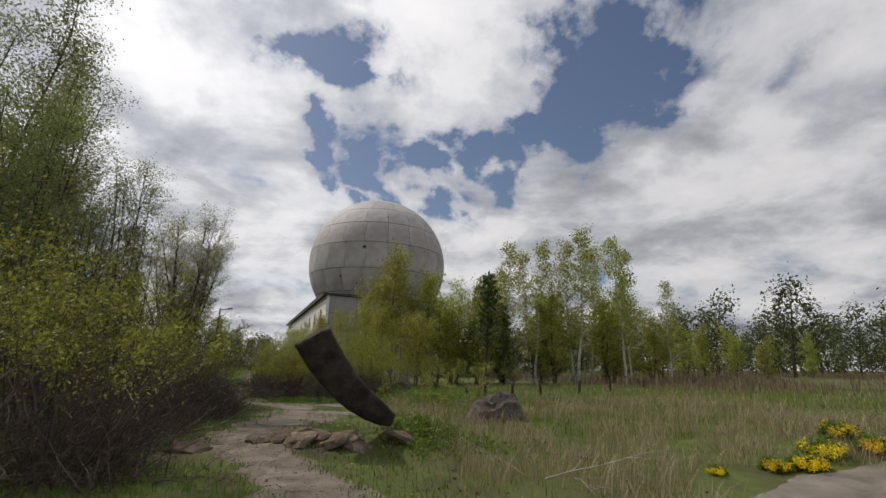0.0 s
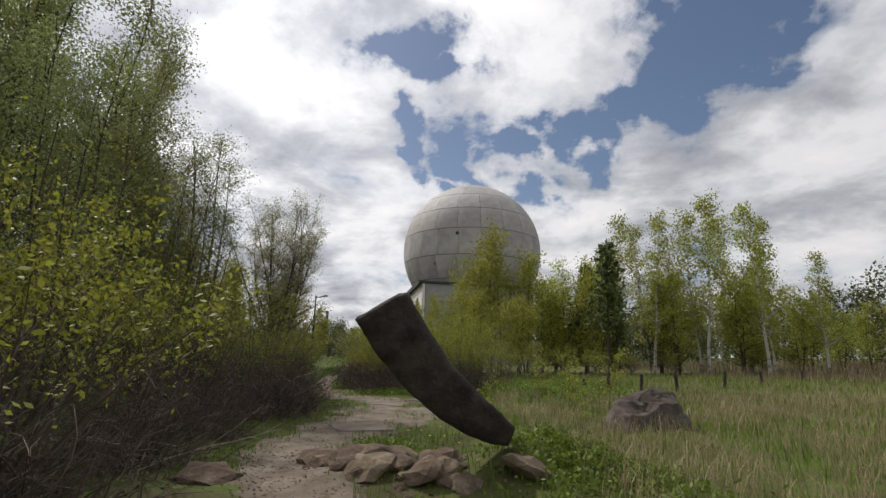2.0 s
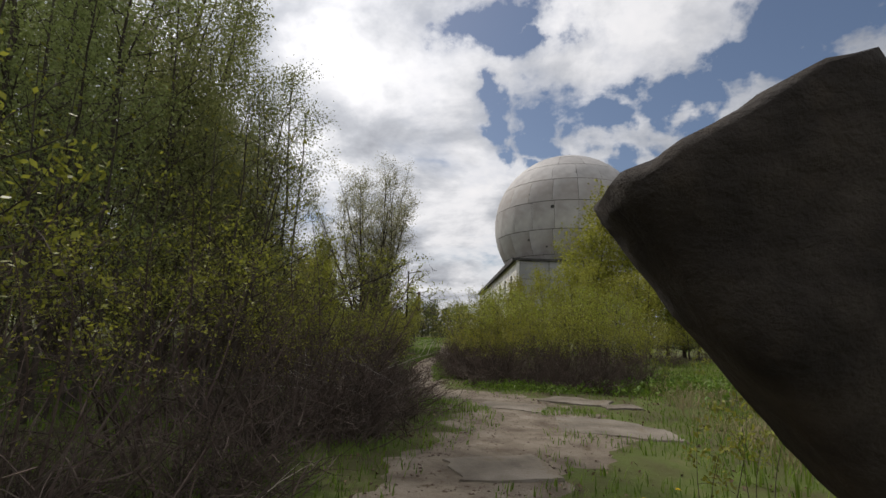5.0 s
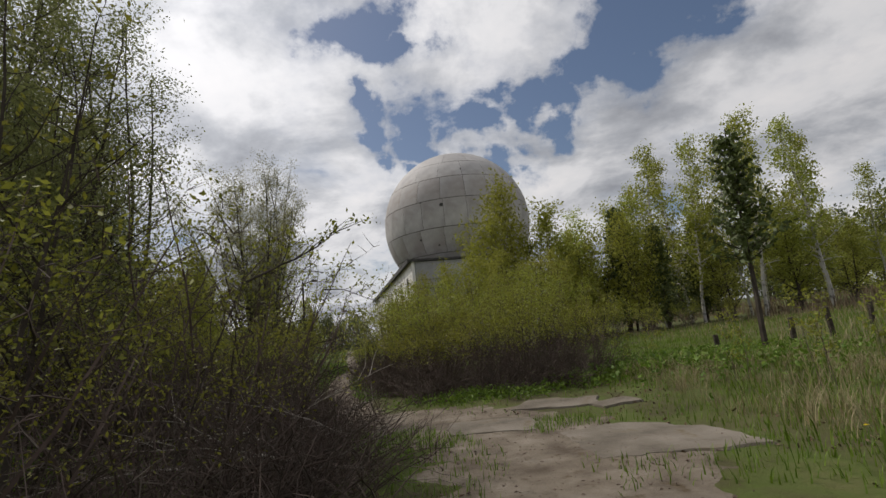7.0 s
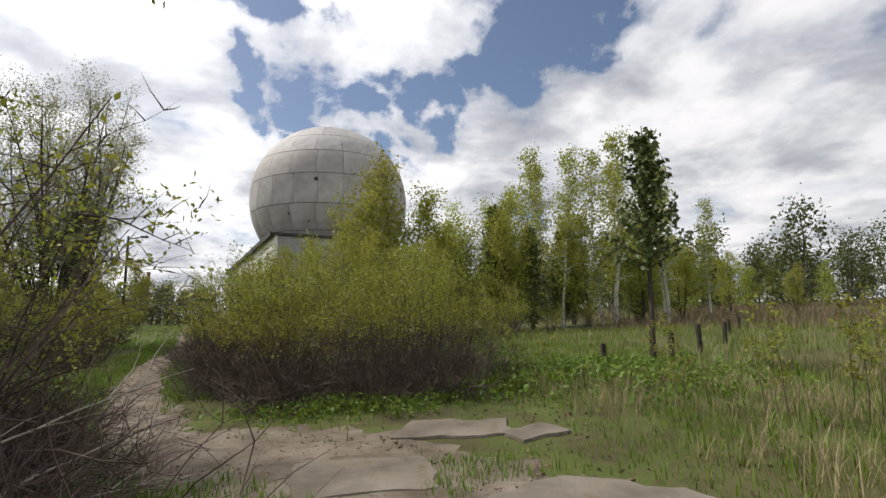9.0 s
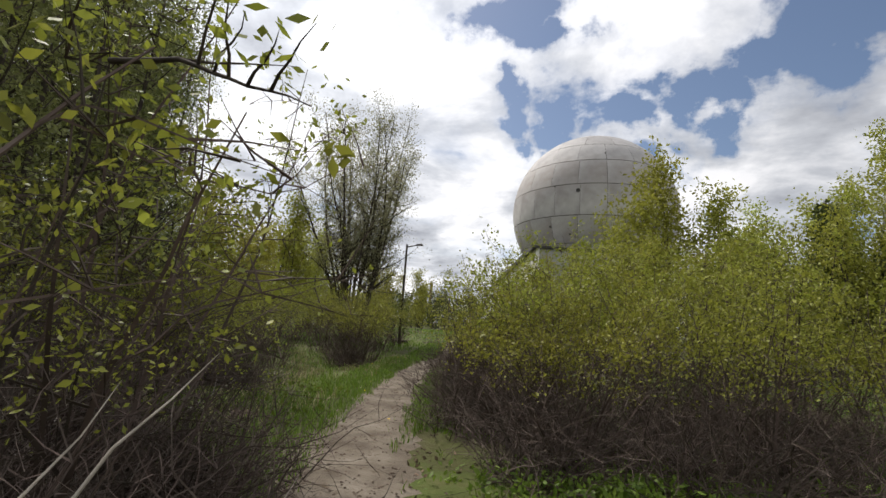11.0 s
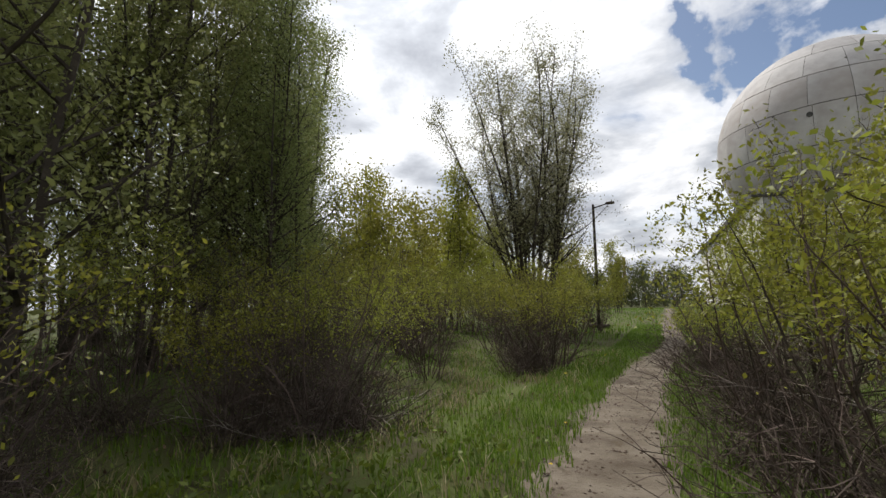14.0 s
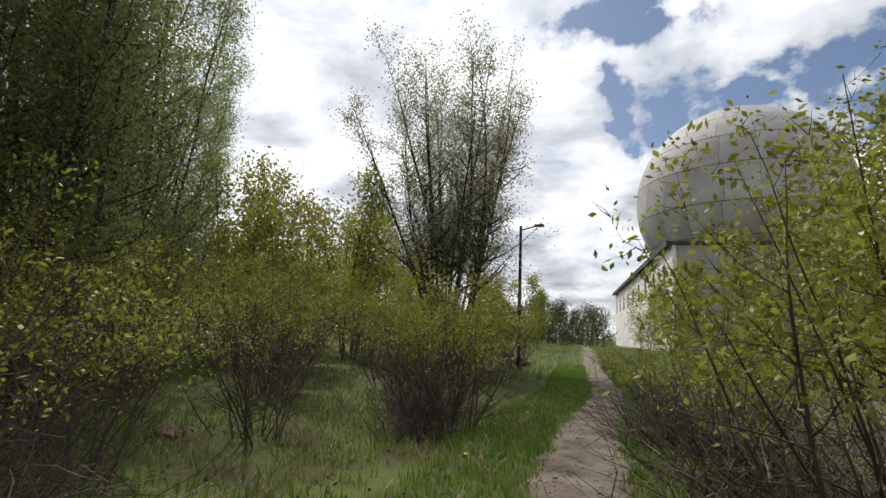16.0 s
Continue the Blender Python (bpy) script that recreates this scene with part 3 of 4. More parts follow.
def build_building():
    """Long block under the dome: whitewashed side wall with windows, grey panelled front, dark roof with an eave."""
    root = empty("long_building", -5.4, 112.0, 0.0, 11, 1.3)
    height, length, width = 13.3, 76.0, 20.2

    def wall_box(name, x0, y0, x1, y1, z0, z1, mat, label=""):
        return part(name, box_mesh(name, x1 - x0, y1 - y0, z1 - z0, mat, 0), root, label, pose((x0 + x1) / 2, (y0 + y1) / 2, z0))
    # side wall facing the footpath, in piers and bands round its windows
    cols = [6 + 8.2 * k for k in range(9)]
    ww, sill, head = 2.3, 8.4, 11.4
    wall_box("side_wall", 0, 0, 0.5, length, -2, sill, M_WHITEWALL)
    wall_box("side_wall_top", 0, 0, 0.5, length, head, height, M_WHITEWALL)
    edges = [0.0] + [e for c in cols for e in (c - ww / 2, c + ww / 2)] + [length]
    for a, b in zip(edges[::2], edges[1::2]):
        wall_box("pier", 0, a, 0.5, b, sill, head, M_WHITEWALL)
    for c in cols:
        win = part("window", box_mesh("window", 0.06, ww, head - sill, M_GLASS, 0), root, "dark broken window", pose(0.34, c, sill))
        for dy in (-ww / 2 + 0.05, 0, ww / 2 - 0.05):
            part("frame_bar", box_mesh("frame_bar", 0.12, 0.1, head - sill, M_WOODPOST, 0), win, "", pose(-0.07, dy, 0))
        part("sill", box_mesh("sill", 0.3, ww + 0.3, 0.12, M_SLAB, 0.02), win, "", pose(-0.28, 0, -0.125))
    # front of grey panels with open joints
    wall_box("front_core", 0.55, 0.08, width, 0.5, -2, height - 0.05, M_SEAM, "dark joints")
    pm = box_mesh("panel", 4.75, 0.12, 2.95, M_GREYWALL, 0.02)
    for r in range(5):
        for k in range(4):
            part("panel", pm, root, "", pose(2.95 + 4.85 * k, 0.0, -1.9 + 3.05 * r))
    wall_box("far_wall", 0.5, length - 0.5, width, length, -2, height, M_WHITEWALL)
    wall_box("back_wall", width - 0.5, 0.55, width, length - 0.5, -2, height, M_WHITEWALL)
    wall_box("roof", -0.6, -0.4, width + 0.5, length + 0.4, height + 0.005, height + 0.35, M_ROOF_HOLE)
    wall_box("eave_board", -0.75, -0.5, -0.61, length + 0.5, height - 0.25, height + 0.45, M_ROOF_HOLE)
    tagged(root, "long white rendered building with dark eave and broken windows", "building")


def build_pole():
    root = empty("lamp_post", -11.6, 47.0, ground_z(-11.6, 47.0) - 0.1)
    bm = bmesh.new()
    bmesh.ops.create_cone(bm, cap_ends=True, segments=10, radius1=0.09, radius2=0.06, depth=6.5)
    part("post", bm_mesh("post", bm, M_WOODPOST, True), root, "", pose(0, 0, 3.25))
    bm = bmesh.new()
    bmesh.ops.create_cone(bm, cap_ends=True, segments=8, radius1=0.035, radius2=0.03, depth=0.9)
    part("arm", bm_mesh("arm", bm, M_STEEL), root, "", pose(0.4, 0, 6.4, 0, 78, 0))
    part("lamp_head", box_mesh("lamp_head", 0.42, 0.2, 0.12, M_STEEL, 0.03), root, "", pose(0.85, 0, 6.42))
    tagged(root, "thin dark lamp post with a short arm", "lamp post")
    base = Vector((-84, 347, 0))
    root = empty("factory_chimney", base.x, base.y, 0)
    bm = bmesh.new()
    bmesh.ops.create_cone(bm, cap_ends=True, segments=16, radius1=1.3, radius2=1.0, depth=30)
    part("shaft", bm_mesh("shaft", bm, M_BRICK, True), root, "", pose(0, 0, 14))
    part("crown", box_mesh("crown", 2.2, 2.2, 0.8, M_BRICK, 0.3), root, "", pose(0, 0, 28.6))
    tagged(root, "distant dark brick chimney above the trees", "chimney")


def build_fence():
    rnd = random.Random(5)
    for x, y, h in ((6.6, 26.9, 0.7), (9.3, 27.1, 0.95), (11.4, 28.0, 1.1), (14.9, 30.2, 1.0), (19.1, 33.7, 0.9), (24.6, 37.9, 0.9)):
        me = box_mesh("fence_post", 0.15, 0.14, h, M_WOODPOST, 0.02, 0.02, 2, int(x))
        ob = new("fence_post", me)
        ob.matrix_basis = pose(x, y, ground_z(x, y) - 0.1, rnd.uniform(-4, 4), rnd.uniform(-4, 4), rnd.uniform(0, 90))
        tagged(ob, "old dark wooden fence post in the meadow", "post", "meadow fence posts")
    for x, y, rz, ln in ((-12.5, 49.8, 60, 1.6), (-13.5, 52.9, 20, 0.9), (-15.6, 57.9, 100, 0.8), (-17.2, 61.7, 10, 0.7)):
        bm = bmesh.new()
        bmesh.ops.create_cone(bm, cap_ends=True, segments=10, radius1=0.16, radius2=0.12, depth=ln)
        bmesh.ops.subdivide_edges(bm, edges=bm.edges[:], cuts=2)
        for v in bm.verts:
            v.co += Vector(noise.noise_vector(v.co * 4)) * 0.03
        ob = new("fallen_log", bm_mesh("fallen_log", bm, M_WOODPOST))
        ob.matrix_basis = pose(x, y, ground_z(x, y) + 0.1, 88, 0, rz)
        tagged(ob, "dark rotten log lying on the green meadow", "log", "logs on the meadow")


# ---- plants ----
def tubes(lines, sides=4):
    """Tapered tubes along polylines; each line is a list of (point, radius)."""
    verts, faces = [], []
    for line in lines:
        b = len(verts)
        pts = [p for p, _ in line]
        for i, (p, r) in enumerate(line):
            t = (pts[min(i + 1, len(pts) - 1)] - pts[max(i - 1, 0)])
            t = t / (np.linalg.norm(t) + 1e-9)
            s = np.cross(t, (0.31, 0.83, 0.46))
            s = s / (np.linalg.norm(s) + 1e-9)
            q = np.cross(t, s)
            for k in range(sides):
                u = 2 * math.pi * k / sides
                verts.append(p + r * (math.cos(u) * s + math.sin(u) * q))
        for i in range(len(line) - 1):
            for k in range(sides):
                faces.append((b + i * sides + k, b + i * sides + (k + 1) % sides, b + (i + 1) * sides + (k + 1) % sides, b + (i + 1) * sides + k))
    return np.array(verts), faces


def grow(rnd, start, way, length, radius, steps, wander, lift):
    """One branch as a polyline that wanders and bends up (lift > 0) or hangs (lift < 0)."""
    p, d, line = np.array(start, float), np.array(way, float), []
    d /= np.linalg.norm(d)
    for i in range(steps + 1):
        line.append((p.copy(), radius * (1 - 0.86 * i / steps)))
        d = d + np.array([rnd.gauss(0, wander), rnd.gauss(0, wander), rnd.gauss(0, wander) + lift])
        d /= np.linalg.norm(d)
        p = p + d * length / steps
    return line


def leaves_on(rnd, spots, size, spread, per):
    """Small folded leaves round the given places: two triangles pairs a leaf."""
    n = len(spots) * per
    rng = np.random.RandomState(rnd.randint(0, 10 ** 6))
    c = np.repeat(np.array(spots), per, axis=0) + rng.normal(0, spread, (n, 3))
    a = rng.normal(0, 1, (n, 3))
    a /= np.linalg.norm(a, axis=1)[:, None]
    b = np.cross(a, rng.normal(0, 1, (n, 3)))
    b /= np.linalg.norm(b, axis=1)[:, None] + 1e-9
    s = size * rng.uniform(0.55, 1.35, (n, 1))
    v = np.stack([c - a * s * 0.9, c + b * s * 0.45, c + a * s * 0.9, c - b * s * 0.45], axis=1).reshape(-1, 3)
    return v, np.arange(n * 4).reshape(-1, 4)


def plant_meshes(seed, height, stems, base_r, lean, thick, branches, blen, twigs, leaf, per, leaf_spread, lift=0.03, start=0.25, wander=0.10, leaf_from=0.25, wood=M_BARK, leafmat=M_LEAF_TREE, leaf_skip=0.0, tlen=0.4, leaf_floor=0.0):
    rnd = random.Random(seed)
    lines, spots = [], []
    cut = leaf_floor * height
    for s in range(stems):
        az = 2 * math.pi * (s + rnd.random()) / stems
        p0 = (base_r * math.cos(az) * rnd.random(), base_r * math.sin(az) * rnd.random(), -0.1)
        tilt = lean * rnd.uniform(0.25, 1.0)
        h = height * rnd.uniform(0.86, 1.0) * (1 - 0.24 * (tilt / lean) ** 2) if stems > 1 else height
        stem = grow(rnd, p0, (math.cos(az) * tilt, math.sin(az) * tilt, 1), h, thick * rnd.uniform(0.7, 1.1), 12, wander * 0.4, 0.02)
        lines.append(stem)
        for k in range(branches):
            f = start + (1 - start) * (k + rnd.random()) / branches
            i = min(int(f * 12), 11)
            q, r = stem[i]
            q = q + (stem[i + 1][0] - q) * (f * 12 - i)
            u = rnd.uniform(0, 2 * math.pi)
            ln = blen * (1.15 - 0.75 * f) * rnd.uniform(0.6, 1.2)
            br = grow(rnd, q, (math.cos(u), math.sin(u), rnd.uniform(0.2, 0.9)), ln, r * 0.55, 6, wander, lift)
            lines.append(br)
            for t in range(twigs):
                g = leaf_from + (1 - leaf_from) * rnd.random()
                j = min(int(g * 6), 5)
                q2, r2 = br[j]
                tw = grow(rnd, q2, (rnd.gauss(0, 1), rnd.gauss(0, 1), rnd.gauss(0.4, 0.6)), tlen * ln * rnd.uniform(0.4, 1.0), max(0.004, r2 * 0.5), 2, wander, lift)
                lines.append(tw)
                if rnd.random() >= leaf_skip:
                    spots += [tw[1][0], tw[2][0], (tw[1][0] + tw[2][0]) / 2]
            if rnd.random() >= leaf_skip:
                spots += [p for p, _ in br[3:]]
    spots = [p for p in spots if p[2] > cut * rnd.uniform(0.7, 1.3)]
    v, f = tubes(lines, 4 if thick > 0.05 else 3)
    woodm = mesh("branchwork", v, f, wood)
    v, f = leaves_on(rnd, spots, leaf, leaf_spread, per)
    return woodm, mesh("foliage", v, f, leafmat)


def plant_thing(name, meshes, x, y, rz, s, label, category, group="", sink=0.0, parts=("branchwork", "foliage"), sz=1.0):
    root = empty(name, x, y, ground_z(x, y) - sink, rz)
    root.matrix_basis = root.matrix_basis @ Matrix.Diagonal((s, s, s * sz, 1))
    part(parts[0], meshes[0], root)
    part(parts[1], meshes[1], root)
    tagged(root, label, category, group)
    return root


def build_plants():
    rnd = random.Random(77)
    # sparse many-stemmed willow by the footpath
    big_willow = plant_meshes(1, 13.2, 19, 0.6, 0.27, 0.090, 20, 2.6, 8, 0.050, 6, 0.20, lift=0.12, start=0.27, wander=0.10, leafmat=M_LEAF_PALE)
    plant_thing("willow_tree", big_willow, -14.3, 45.6, 150, 1.2, "tall many-stemmed willow with sparse pale young leaves", "tree", parts=("trunk", "crown"))
    # poplar grove
    grove = [plant_meshes(10 + k, 19.5, 2, 0.7, 0.10, 0.16, 34, 3.2, 7, 0.072, 10, 0.34, lift=0.13, start=0.16, leafmat=M_LEAF_GROVE) for k in range(3)]
    spots = [(-18.8, 21.8), (-22.6, 33.0), (-29.1, 37.2), (-25.9, 30.6), (-33.3, 43.7), (-31.4, 33.2), (-22.3, 26.4), (-25.9, 25.8), (-30.9, 27.9), (-36.9, 39.2),
             (-39.5, 49.9), (-20.9, 21.7), (-22.3, 20.0), (-24.9, 20.8), (-37.9, 33.1), (-43.4, 46.0), (-18.1, 26.2), (-32.8, 24.6), (-46.8, 58.5), (-46.8, 42.6), (-42.2, 30.9)]
    for i, (x, y) in enumerate(spots):
        plant_thing("poplar_tree", grove[i % 3], x, y, rnd.uniform(0, 360), rnd.uniform(1.05, 1.35), "tall slender poplar with fine grey-green leaves", "tree", "poplar grove", parts=("trunk", "crown"))
    # younger poplars, several added sunward of path and thicket only to shade them
    near_tree = [plant_meshes(16 + k, 10.5, 4, 0.5, 0.16, 0.07, 22, 2.0, 7, 0.040, 8, 0.20, lift=0.11, start=0.12, leafmat=M_LEAF_GROVE) for k in range(2)]
    for x, y, s in ((-10.6, 23.8, 0.95), (-12.6, 21.6, 1.1), (-11.0, 18.9, 1.0), (-14.1, 17.4, 1.2), (-11.6, 12.7, 1.1), (-15.1, 24.5, 1.2), (-9.5, 21.1, 0.8), (-9.7, 15.7, 0.9), (-15.2, 30.8, 0.85), (-16.1, 28.1, 1.1), (-16.4, 31.0, 1.15), (-20.0, 34.3, 1.25), (-22.5, 36.8, 1.3), (-18.6, 32.0, 1.2)):
        plant_thing("poplar_tree", near_tree[rnd.randrange(2)], x, y, rnd.uniform(0, 360), s * 1.2, "younger poplar shading the thicket", "tree", "poplar grove", parts=("trunk", "crown"))
    # yellow-green young trees behind the willow and in front of the dome
    young = [plant_meshes(30 + k, 9.0, 4, 0.6, 0.22, 0.06, 16, 2.2, 5, 0.105, 5, 0.30, lift=0.10, start=0.10, leafmat=M_LEAF_YELLOW) for k in range(3)]
    for x, y, s in ((-18.8, 44.7, 0.8), (-22.4, 49.7, 0.95), (-18.0, 40.1, 0.65), (-25.6, 46.1, 0.95), (-21.5, 40.6, 0.8), (-25.6, 61.7, 0.9), (-30.9, 69.2, 1.0), (-37.7, 68.0, 1.05), (-41.5, 79.4, 1.15), (-33.0, 79.5, 1.1), (-50.5, 78.0, 1.1), (-23.1, 73.0, 0.85), (-56.0, 70.8, 1.1), (-33.2, 57.5, 0.8), (-42.8, 62.5, 0.9), (-25.1, 82.7, 0.9),
                    (-18.2, 75.8, 0.7), (5.1, 53.1, 1.35), (8.1, 52.6, 1.1), (2.6, 51.0, 0.95), (10.7, 49.9, 0.95), (-0.0, 48.4, 0.75), (13.7, 48.2, 0.85), (6.2, 45.8, 0.7), (3.1, 45.8, 0.65), (-2.4, 51.6, 0.6), (-5.5, 60.2, 0.6), (-4.4, 67.6, 0.7), (-7.9, 78.0, 0.7)):
        plant_thing("young_tree", young[rnd.randrange(3)], x, y, rnd.uniform(0, 360), s * 1.25, "bushy young tree in bright yellow-green leaf", "tree", "yellow-green young trees", parts=("trunk", "crown"))
    # birches and broad trees of the stand
    birch = [plant_meshes(40 + k, 13.5, 1, 0.1, 0.06, 0.14, 34, 2.1, 6, 0.11, 5, 0.27, lift=-0.02, start=0.22, wood=M_BIRCH, leafmat=M_LEAF_TREE) for k in range(2)]
    for x, y, s in ((24.7, 50.1, 1.05), (30.1, 49.8, 1.0), (20.4, 51.6, 0.95), (26.2, 54.1, 1.0), (33.4, 53.7, 0.95), (17.3, 51.8, 0.9), (30.2, 57.6, 1.05), (37.8, 52.4, 0.7), (21.8, 56.2, 0.95)):
        plant_thing("birch_tree", birch[rnd.randrange(2)], x, y, rnd.uniform(0, 360), s * 1.25, "white-stemmed birch in fresh light-green leaf", "tree", "birch stand", parts=("trunk", "crown"))
    # conifers
    fir = [conifer_meshes(50 + k, 9.0) for k in range(2)]
    for x, y, s in ((13.4, 50.1, 0.95), (15.7, 48.3, 0.75), (22.3, 54.6, 0.85), (11.6, 54.9, 0.75), (34.2, 58.9, 0.8)):
        plant_thing("fir_tree", fir[rnd.randrange(2)], x, y, rnd.uniform(0, 360), s * 1.25, "dark green fir among the birches", "tree", "firs in the stand", parts=("trunk", "crown"))
    pine = conifer_meshes(60, 5.2, slim=True)
    plant_thing("pine_tree", pine, 7.3, 25.6, 0, 1.38, "slim young pine with a bare lower trunk", "tree", parts=("trunk", "crown"))
    # far woods
    far = [plant_meshes(70 + k, 12.0, 1, 0.3, 0.10, 0.2, 18, 4.2, 0, 0.27, 20, 0.80, lift=0.06, start=0.06, leafmat=M_FARLEAF) for k in range(4)]
    for k in range(150):
        az = radians(18 + 84 * (k + rnd.random()) / 150)
        d = rnd.uniform(80, 190)
        x, y = d * math.sin(az), d * math.cos(az)
        plant_thing("woodland_tree", far[k % 4], x, y * 1.33, rnd.uniform(0, 360), rnd.uniform(0.9, 1.4), "dark distant tree in the woodland edge", "tree", "far woodland", sink=1.6, parts=("trunk", "crown"))
    for k in range(30):
        az = radians(rnd.uniform(-62, -30))
        d = rnd.uniform(90, 170)
        x, y = -5 + d * math.sin(az), 20 + d * math.cos(az)
        if -34 < x < 30 and y > 84 and x > -8 - (y - 84) * 0.42:
            continue
        plant_thing("woodland_tree", far[k % 4], x, y * 1.33, rnd.uniform(0, 360), rnd.uniform(0.55, 0.95), "dark distant tree in the woodland edge", "tree", "far woodland", sink=1.6, parts=("trunk", "crown"))
    for k in range(44):
        az = radians(-34 + 25 * (k + rnd.random()) / 44)
        d = rnd.uniform(80, 140)
        x, y = -5 + d * math.sin(az), 20 + d * math.cos(az)
        if x > -10.5 - max(0, y - 84) * 0.36:
            continue
        plant_thing("woodland_tree", far[k % 4], x, y * 1.33, rnd.uniform(0, 360), rnd.uniform(0.75, 1.1), "green tree at the meadow's far end", "tree", "far woodland", sink=1.6, parts=("trunk", "crown"))
    for k in range(16):
        az = radians(rnd.uniform(100, 250))
        d = rnd.uniform(45, 80)
        x, y = d * math.sin(az), d * math.cos(az)
        plant_thing("woodland_tree", far[k % 4], x, y, rnd.uniform(0, 360), rnd.uniform(0.8, 1.2), "dark distant tree in the woodland edge", "tree", "far woodland", sink=1.6, parts=("trunk", "crown"))
    for k in range(58):
        x, y = rnd.uniform(-95, -46), rnd.uniform(-5, 90)
        plant_thing("woodland_tree", far[k % 4], x, y, rnd.uniform(0, 360), rnd.uniform(0.6, 1.1), "shaded tree deep in the grove", "tree", "deep grove", parts=("trunk", "crown"))
    # broad-crowned trees filling the stand
    broad = [plant_meshes(45 + k, 10.5, 2, 0.3, 0.14, 0.12, 26, 2.7, 6, 0.105, 6, 0.30, lift=0.04, start=0.10, leafmat=M_LEAF_TREE) for k in range(2)]
    for x, y, s in ((9.9, 53.7, 0.85), (14.8, 52.2, 0.95), (17.6, 55.4, 1.1), (22.0, 50.2, 0.8), (25.3, 57.5, 1.1), (28.9, 51.7, 0.85), (32.4, 56.7, 1.0), (37.6, 56.1, 0.8), (41.4, 59.9, 0.75), (12.5, 57.7, 1.0), (46.8, 58.3, 0.6),
                    (49.6, 65.6, 0.7), (58.2, 65.7, 0.6), (66.5, 76.4, 0.75), (54.1, 55.9, 0.45), (77.0, 77.1, 0.7), (66.0, 60.2, 0.5), (38.5, 63.7, 0.9)):
        plant_thing("broadleaf_tree", broad[rnd.randrange(2)], x, y, rnd.uniform(0, 360), s * 1.25, "broad tree in fresh green leaf", "tree", "broadleaf trees of the stand", parts=("trunk", "crown"))
    # low dark brushwood under the thickets
    brush = [brush_mesh(140 + k) for k in range(3)]
    low = [(-5.10, 18.99), (-4.95, 20.50), (-4.01, 17.30), (-3.94, 15.73), (-4.01, 17.13), (-4.26, 18.77), (-5.30, 19.57), (-5.00, 20.56), (-5.32, 21.34), (-5.42, 18.24), (-5.97, 20.65), (-3.91, 15.05), (-4.66, 14.34), (-3.99, 12.62), (-3.68, 10.25), (-4.01, 8.47), (-3.17, 7.76), (-5.03, 11.63), (-4.97, 6.87), (-4.11, 5.38), (-6.56, 16.46),
           (-2.45, 22.99), (-0.98, 23.08), (0.56, 23.38), (-2.30, 23.60), (-3.50, 24.87), (-3.81, 26.10), (-2.72, 24.81), (-1.32, 24.63), (0.17, 24.74), (1.70, 25.38), (-4.26, 27.89), (-4.48, 29.80), (-4.71, 31.75), (-5.41, 34.29), (-3.27, 25.52), (-0.44, 26.61), (1.19, 27.10),
           (-10.05, 26.57), (-10.56, 28.01), (-9.16, 27.60), (-11.74, 27.74), (-9.13, 22.73), (-7.79, 21.65), (-10.18, 24.02), (-11.75, 25.57), (-13.62, 24.43), (-8.97, 32.97), (-9.89, 34.51), (1.88, 38.22), (4.37, 38.30), (-0.05, 38.43), (6.88, 39.92)]
    for i, (x, y) in enumerate(low):
        ob = new("brushwood", brush[i % 3])
        s = rnd.uniform(0.85, 1.25)
        ob.matrix_basis = pose(x, y, ground_z(x, y) - 0.04, 0, 0, rnd.uniform(0, 360)) @ Matrix.Diagonal((s, s, s, 1))
        tagged(ob, "tangle of bare brown twigs under the bushes", "brushwood", kind="stuff")
    # leafy thickets beside the path
    bush = [plant_meshes(80 + k, 3.0, 18, 0.55, 0.66, 0.020, 8, 1.1, 5, 0.030, 4, 0.07, lift=0.03, start=0.12, wander=0.17, wood=M_TWIG, leafmat=M_LEAF_BUSH, leaf_skip=0.2, leaf_floor=0.42) for k in range(3)]
    bare = [plant_meshes(85 + k, 3.0, 20, 0.6, 0.72, 0.019, 8, 1.2, 5, 0.023, 4, 0.06, lift=0.0, start=0.10, wander=0.19, wood=M_TWIG, leafmat=M_LEAF_BUSH, leaf_skip=0.45, leaf_floor=0.5) for k in range(2)]
    right = [(-2.16, 23.68, 0.75), (-0.27, 23.88, 0.8), (1.69, 24.48, 0.8), (-2.73, 24.72, 0.85), (-3.50, 27.16, 1.1), (-2.38, 26.14, 1.05), (-0.74, 25.75, 1.0), (1.02, 26.00, 1.05), (-1.10, 28.65, 1.2), (0.99, 29.14, 1.2), (-4.14, 29.64, 1.1), (-2.45, 30.45, 1.2), (-4.78, 32.60, 0.8), (-2.84, 33.52, 1.05), (-5.68, 36.22, 0.55), (-3.72, 36.77, 0.8), (-6.33, 40.61, 0.5), (-4.58, 40.84, 0.7), (-7.56, 45.90, 0.5), (-8.51, 51.76, 0.5)]
    for i, (x, y, s) in enumerate(right):
        plant_thing("bush", bush[i % 3], x, y, rnd.uniform(0, 360), s * (1.12 if x > -2.6 else 0.92), "twiggy brown bush with fresh yellow-green leaves", "bush", "thicket beside the footpath")
